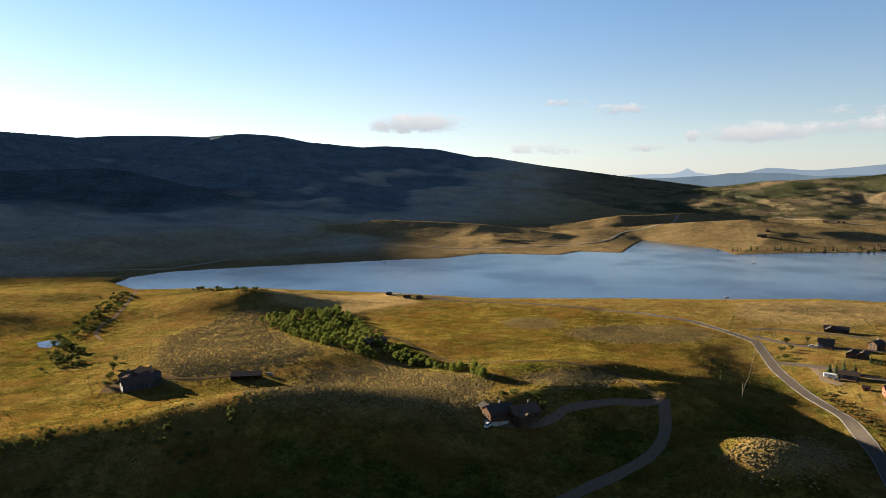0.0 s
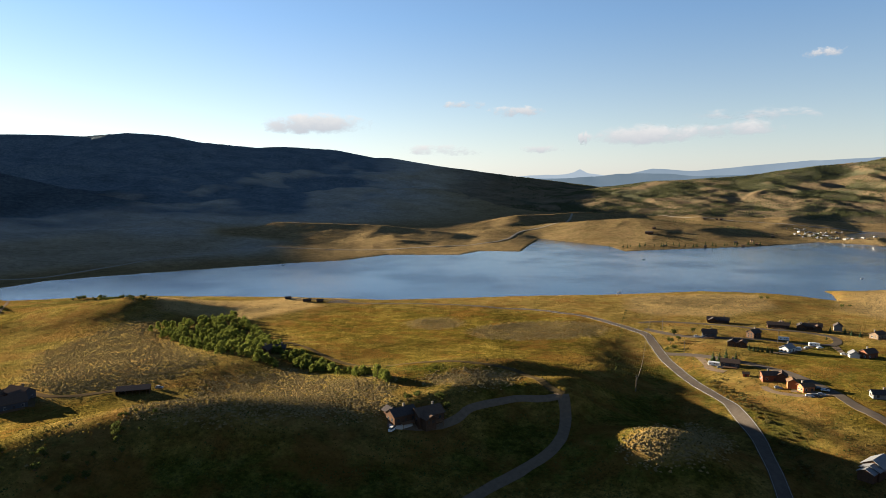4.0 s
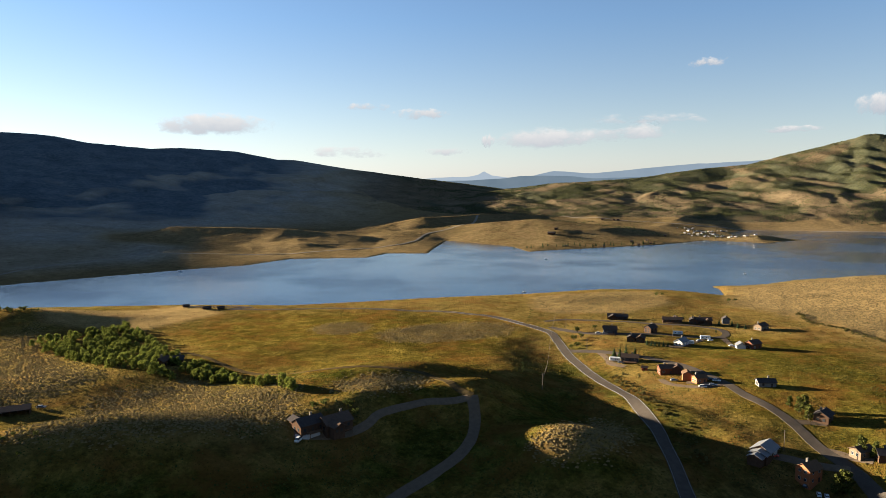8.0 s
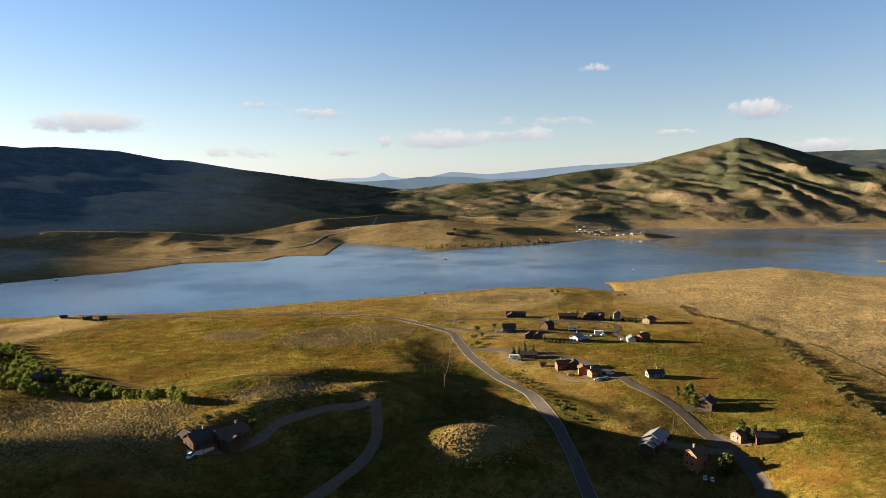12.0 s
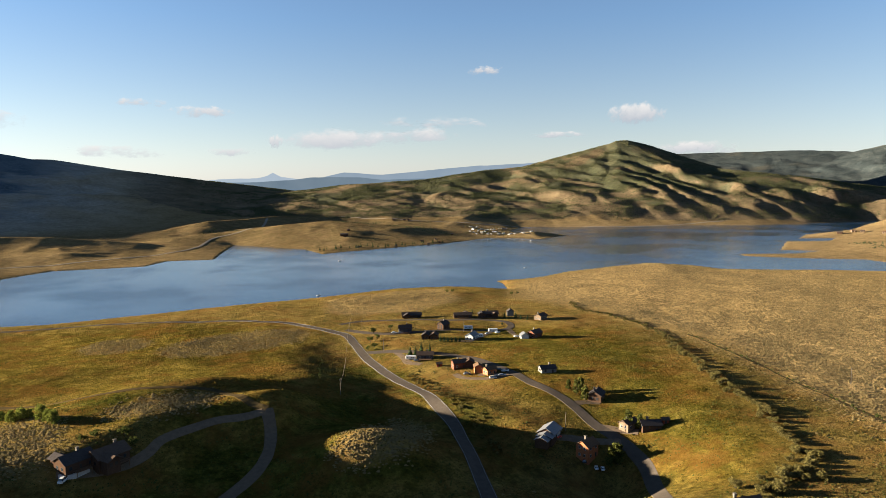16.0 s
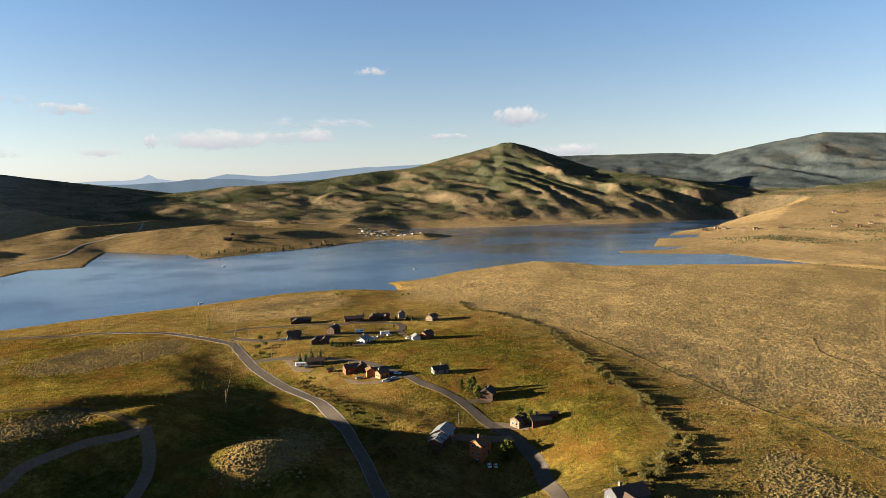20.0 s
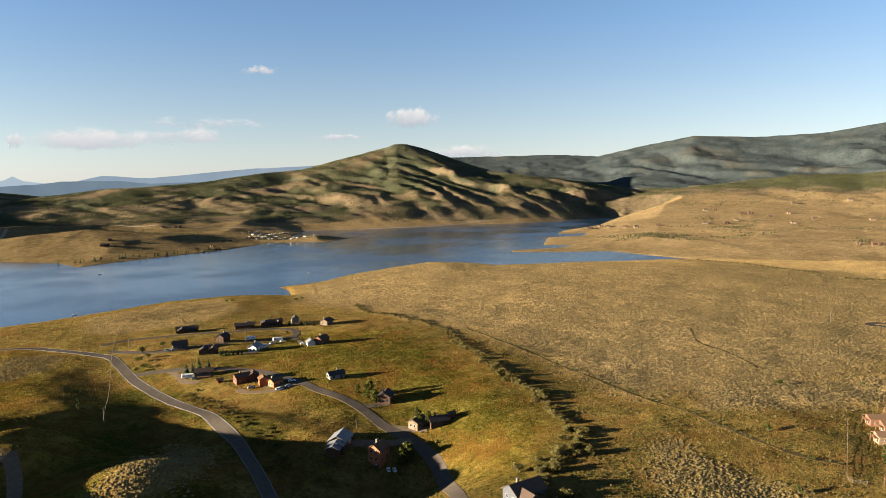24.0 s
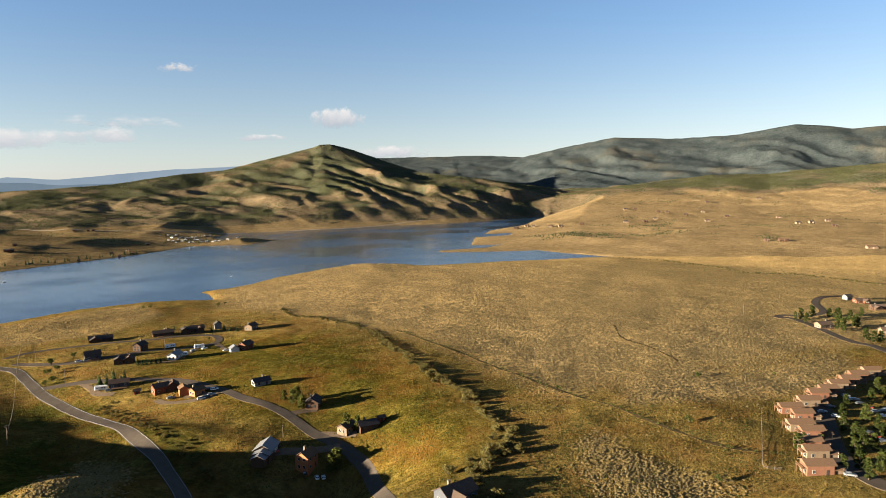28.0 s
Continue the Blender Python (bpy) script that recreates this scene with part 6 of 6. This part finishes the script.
def mass(name, x, y, size, tall, template, faces, material, label, category, jitter, seed):
    """One object of many small plants, each a lopsided copy of the template."""
    g = np.random.default_rng(seed)
    n, t = len(x), np.array(template)
    turn = g.uniform(0, math.tau, n)
    c, s = np.cos(turn)[:, None], np.sin(turn)[:, None]
    v = t[None] * (1 + g.uniform(-jitter, jitter, (n, len(t), 3)))
    sx, sy = size[:, None] * g.uniform(0.75, 1.3, (n, 1)), size[:, None] * g.uniform(0.75, 1.3, (n, 1))
    vx, vy, vz = v[..., 0] * sx, v[..., 1] * sy, v[..., 2] * tall[:, None]
    z = ground_z(x, y)
    verts = np.stack([x[:, None] + vx * c - vy * s, y[:, None] + vx * s + vy * c, z[:, None] + vz], -1).reshape(-1, 3)
    f = (np.array(faces)[None] + (np.arange(n) * len(t))[:, None, None]).reshape(-1, 3)
    me = bpy.data.meshes.new(name)
    me.vertices.add(len(verts))
    me.vertices.foreach_set("co", verts.ravel())
    me.loops.add(f.size)
    me.loops.foreach_set("vertex_index", f.ravel())
    me.polygons.add(len(f))
    me.polygons.foreach_set("loop_start", np.arange(len(f)) * 3)
    me.update(calc_edges=True)
    me.materials.append(material)
    return tagged(new(name, me), label, category, kind="stuff")


def points_polar(g, n, r0, r1, a0, a1, power=1.0):
    r = r0 * (r1 / r0) ** (g.random(n) ** power)
    a = np.radians(g.uniform(a0, a1, n))
    return r * np.sin(a), r * np.cos(a)


def off_roads(x, y):
    keep = ~inside(x, y, LAKE) & (ground_z(x, y) > 0.8)
    for line, gap in ((MAIN_ROAD, 6.5), (STREET_NORTH, 4.5), (STREET_SOUTH, 5), (DRIVE_UPPER, 3.2), (DRIVE_LOWER, 4.2), (DRIVE_HOUSE, 3.2), (RIGHT_ROAD, 5), (CONDO_STREET, 6.5), (PLAIN_TRAIL, 1.8), (FENCE_TRAIL, 1.5), (DRIVE_LEFT, 3), (BARN_DRIVE, 3.5)):
        keep &= line_distance(x, y, line) > gap
    for row in HOUSES_SOUTH + HOUSES_NORTH + HOUSES_WEST + TOWNHOUSES:
        keep &= np.hypot(x - row[0], y - row[1]) > row[3] * 0.62
    return keep


g = np.random.default_rng(5)
x, y = points_polar(g, 520000, 240, 1150, -38, 96, 0.75)
s, gr, w, fir_haze = cover_at(x, y)
patchy = fbm(x, y, 26, 3, 91)
thick = np.clip(s * 1.15 - 0.1, 0, 1) ** 1.3
for ring in (COVER_SAGEHILL, COVER_SAGESLOPE, COVER_STRIP_A, COVER_STRIP_B, COVER_STRIP_C, COVER_KNOB, COVER_SAGESOUTH):
    thick = np.maximum(thick, 0.95 * soft(x, y, ring, 14))
thick *= 1 - soft(x, y, COVER_HAY, 10)
keep = (g.random(len(x)) < thick * np.clip(patchy * 1.1 + 0.4, 0.5, 1)) & off_roads(x, y)
x, y = x[keep][:112000], y[keep][:112000]
size = g.uniform(0.42, 0.86, len(x)) * (1 + np.hypot(x, y) / 2400)
mass("sagebrush", x, y, size, size * 0.56, DOME_V, DOME_F, SAGE_LEAF, "grey-green sagebrush dotted over the dry plain", "sagebrush", 0.28, 1)
x, y = points_polar(g, 160000, 235, 760, -38, 96)
s, gr, w, fir_haze = cover_at(x, y)
patchy = fbm(x, y, 20, 3, 95)
keep = (g.random(len(x)) < np.clip((patchy - 0.40) * 4, 0.02, 0.95) * (1 - 0.8 * s) * (1 - 0.75 * soft(x, y, COVER_MEADOW, 40))) & off_roads(x, y)
x, y = x[keep][:26000], y[keep][:26000]
size = g.uniform(0.22, 0.55, len(x)) * g.uniform(0.5, 1.2, len(x))
mass("meadow_brush", x, y, size, size * 1.0, DOME_V, DOME_F, SCRUB_LEAF, "low green brush among the dry grass", "brush", 0.3, 2)
x, y = points_polar(g, 120000, 235, 800, -38, 96)
s, gr, w, fir_haze = cover_at(x, y)
keep = (g.random(len(x)) < np.clip(1.1 - s, 0.1, 1) * 0.75) & off_roads(x, y)
x, y = x[keep][:45000], y[keep][:45000]
size = g.uniform(0.16, 0.36, len(x)) * (1 + np.hypot(x, y) / 1200)
mass("grass", x, y, size, size * g.uniform(0.7, 1.1, len(x)), GRASS_V, GRASS_F, GRASS_LEAF, "tufts of dry golden grass over the meadow", "grass", 0.3, 3)
x, y = points_polar(g, 520000, 1500, 4450, 14, 94)
s, gr, w, fir_haze = cover_at(x, y)
patchy, stand = fbm(x, y, 70, 4, 97), fbm(x, y, 300, 3, 99)
keep = (fir_haze < 0.3) & (g.random(len(x)) < np.clip((w - 0.17) * 1.9, 0, 1) * np.clip((patchy - 0.36) * 4, 0, 1) + 0.10 * (patchy > 0.60) * (stand > 0.5)) & (ground_z(x, y) > 6)
x, y = x[keep][:100000], y[keep][:100000]
size = g.uniform(0.9, 2.0, len(x)) * (1 + np.hypot(x, y) / 9000)
mass("far_woods", x, y, size, size * g.uniform(0.9, 1.5, len(x)), DOME_V, DOME_F, FOREST_LEAF, "dark juniper and oak woods on the far hills", "woods", 0.35, 4)


# ---------------------------------------------------------------- clouds and the blue mountains at the end of the valley
def cloud_material(name, colour, seed, density):
    m, nt, bsdf = nodes_of(name)
    coord = nt.nodes.new("ShaderNodeTexCoord").outputs["Generated"]
    mapped = nt.nodes.new("ShaderNodeMapping")
    mapped.inputs["Location"].default_value = (seed * 3.7, seed * 1.9, 0)
    mapped.inputs["Scale"].default_value = (5.0, 1.0, 1.7)
    nt.links.new(coord, mapped.inputs["Vector"])
    puff = noise_of(nt, mapped.outputs[0], 1.6, 8.0, 0.62)
    sep = nt.nodes.new("ShaderNodeSeparateXYZ")
    nt.links.new(coord, sep.inputs[0])
    u, v = maths(nt, "ABSOLUTE", maths(nt, "SUBTRACT", sep.outputs[0], 0.5)), maths(nt, "ABSOLUTE", maths(nt, "SUBTRACT", sep.outputs[2], 0.45))
    fall = maths(nt, "ADD", maths(nt, "POWER", maths(nt, "MULTIPLY", u, 2.0), 2.0), maths(nt, "POWER", maths(nt, "MULTIPLY", v, 2.0), 2.0))
    body = maths(nt, "SUBTRACT", maths(nt, "ADD", puff, density), maths(nt, "MULTIPLY", fall, 0.75))
    alpha = nt.nodes.new("ShaderNodeMapRange")
    alpha.interpolation_type = "SMOOTHSTEP"
    alpha.inputs["From Min"].default_value, alpha.inputs["From Max"].default_value = 0.40, 0.72
    alpha.inputs["To Max"].default_value = 0.9
    nt.links.new(body, alpha.inputs["Value"])
    # sunlit top and shaded grey base are painted into the cloud's own glow
    shade = ramp(nt, maths(nt, "ADD", maths(nt, "MULTIPLY", sep.outputs[2], 0.7), maths(nt, "MULTIPLY", puff, 0.4)), (0.3, (colour[0] * 0.54, colour[1] * 0.60, colour[2] * 0.70)), (0.75, colour))
    glow, clear, mx = nt.nodes.new("ShaderNodeEmission"), nt.nodes.new("ShaderNodeBsdfTransparent"), nt.nodes.new("ShaderNodeMixShader")
    nt.links.new(shade, glow.inputs["Color"])
    glow.inputs["Strength"].default_value = CLOUD_GLOW
    nt.links.new(alpha.outputs[0], mx.inputs[0])
    nt.links.new(clear.outputs[0], mx.inputs[1])
    nt.links.new(glow.outputs[0], mx.inputs[2])
    nt.links.new(mx.outputs[0], nt.nodes["Material Output"].inputs["Surface"])
    return m


# compass angle, angle above the level, width, height (degrees), density
CLOUDS = [(-2.05, 4.55, 11.5, 2.2, 0.25), (14.67, 5.5, 6.4, 1.3, 0.16), (9.99, 6.05, 6.4, 1.0, 0.1), (25.2, 3.45, 13.5, 2.3, 0.20), (31.0, 3.8, 12, 2.0, 0.12), (19.85, 3.3, 1.9, 1.5, 0.18),
          (16.5, 2.4, 5.4, 1.1, 0.14), (32.4, 4.75, 13.0, 1.5, 0.10), (49.04, 5.25, 5.2, 1.9, 0.34), (36.9, 8.88, 4.0, 1.0, 0.18), (53.45, 2.45, 7.4, 1.5, 0.22), (42.93, 3.68, 6.5, 0.8, 0.16), (8.2, 2.4, 11, 1.6, 0.08)]
for k, (az, el, wide, tall, density) in enumerate(CLOUDS):
    d = 4850
    a = radians(az)
    w, h = d * radians(wide) * 0.62, d * radians(tall) * 0.62
    cells, lift = 8, 140 + d * math.tan(radians(el))
    verts, faces = [], []
    for j in (0, 1):
        for i in range(cells + 1):
            q = (i / cells - 0.5) * 2
            verts.append((q * w, -40 * (1 - q * q), (2 * j - 1) * h))
    faces = [(i, i + 1, i + cells + 2, i + cells + 1) for i in range(cells)]
    cloud = new("cloud", mesh_of("cloud", verts, faces, cloud_material("cloud_vapour", (1.0, 0.97, 0.95), k, density)))
    cloud.matrix_basis = pose(d * math.sin(a), d * math.cos(a), lift, 0, 0, -az)
    tagged(cloud, "thin evening cloud with a pale warm edge", "cloud", kind="structure")


# distance haze is painted in: the ranges glow and take no light
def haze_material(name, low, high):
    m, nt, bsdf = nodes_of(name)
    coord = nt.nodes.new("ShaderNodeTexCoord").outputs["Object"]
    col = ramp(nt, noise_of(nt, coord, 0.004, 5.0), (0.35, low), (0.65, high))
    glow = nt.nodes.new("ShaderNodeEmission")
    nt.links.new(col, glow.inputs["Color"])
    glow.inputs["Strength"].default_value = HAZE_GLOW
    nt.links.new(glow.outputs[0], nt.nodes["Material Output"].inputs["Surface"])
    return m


def far_range(crest_line, dist, seed, rough, low, high):
    az = np.arange(-60, 120, 0.1)
    el = np.interp(az, [p[0] for p in crest_line], [p[1] for p in crest_line]) + (fbm(az * 10, az * 0 + seed, 12, 4, seed) - 0.5) * rough
    verts, faces = [], []
    for a, e in zip(az, el):
        sx, sy = math.sin(radians(a)), math.cos(radians(a))
        for r, z in ((dist - 30, -60), (dist, 140 + dist * math.tan(radians(e))), (dist + 40, -60)):
            verts.append((r * sx, r * sy, z))
    for k in range(len(az) - 1):
        for j in (0, 1):
            a = k * 3 + j
            faces.append((a, a + 3, a + 4, a + 1))
    return tagged(new("backdrop", mesh_of("backdrop", verts, faces, haze_material("far_range", low, high))), "far range at the end of the valley, haze painted as glow", "mountains", kind="structure")


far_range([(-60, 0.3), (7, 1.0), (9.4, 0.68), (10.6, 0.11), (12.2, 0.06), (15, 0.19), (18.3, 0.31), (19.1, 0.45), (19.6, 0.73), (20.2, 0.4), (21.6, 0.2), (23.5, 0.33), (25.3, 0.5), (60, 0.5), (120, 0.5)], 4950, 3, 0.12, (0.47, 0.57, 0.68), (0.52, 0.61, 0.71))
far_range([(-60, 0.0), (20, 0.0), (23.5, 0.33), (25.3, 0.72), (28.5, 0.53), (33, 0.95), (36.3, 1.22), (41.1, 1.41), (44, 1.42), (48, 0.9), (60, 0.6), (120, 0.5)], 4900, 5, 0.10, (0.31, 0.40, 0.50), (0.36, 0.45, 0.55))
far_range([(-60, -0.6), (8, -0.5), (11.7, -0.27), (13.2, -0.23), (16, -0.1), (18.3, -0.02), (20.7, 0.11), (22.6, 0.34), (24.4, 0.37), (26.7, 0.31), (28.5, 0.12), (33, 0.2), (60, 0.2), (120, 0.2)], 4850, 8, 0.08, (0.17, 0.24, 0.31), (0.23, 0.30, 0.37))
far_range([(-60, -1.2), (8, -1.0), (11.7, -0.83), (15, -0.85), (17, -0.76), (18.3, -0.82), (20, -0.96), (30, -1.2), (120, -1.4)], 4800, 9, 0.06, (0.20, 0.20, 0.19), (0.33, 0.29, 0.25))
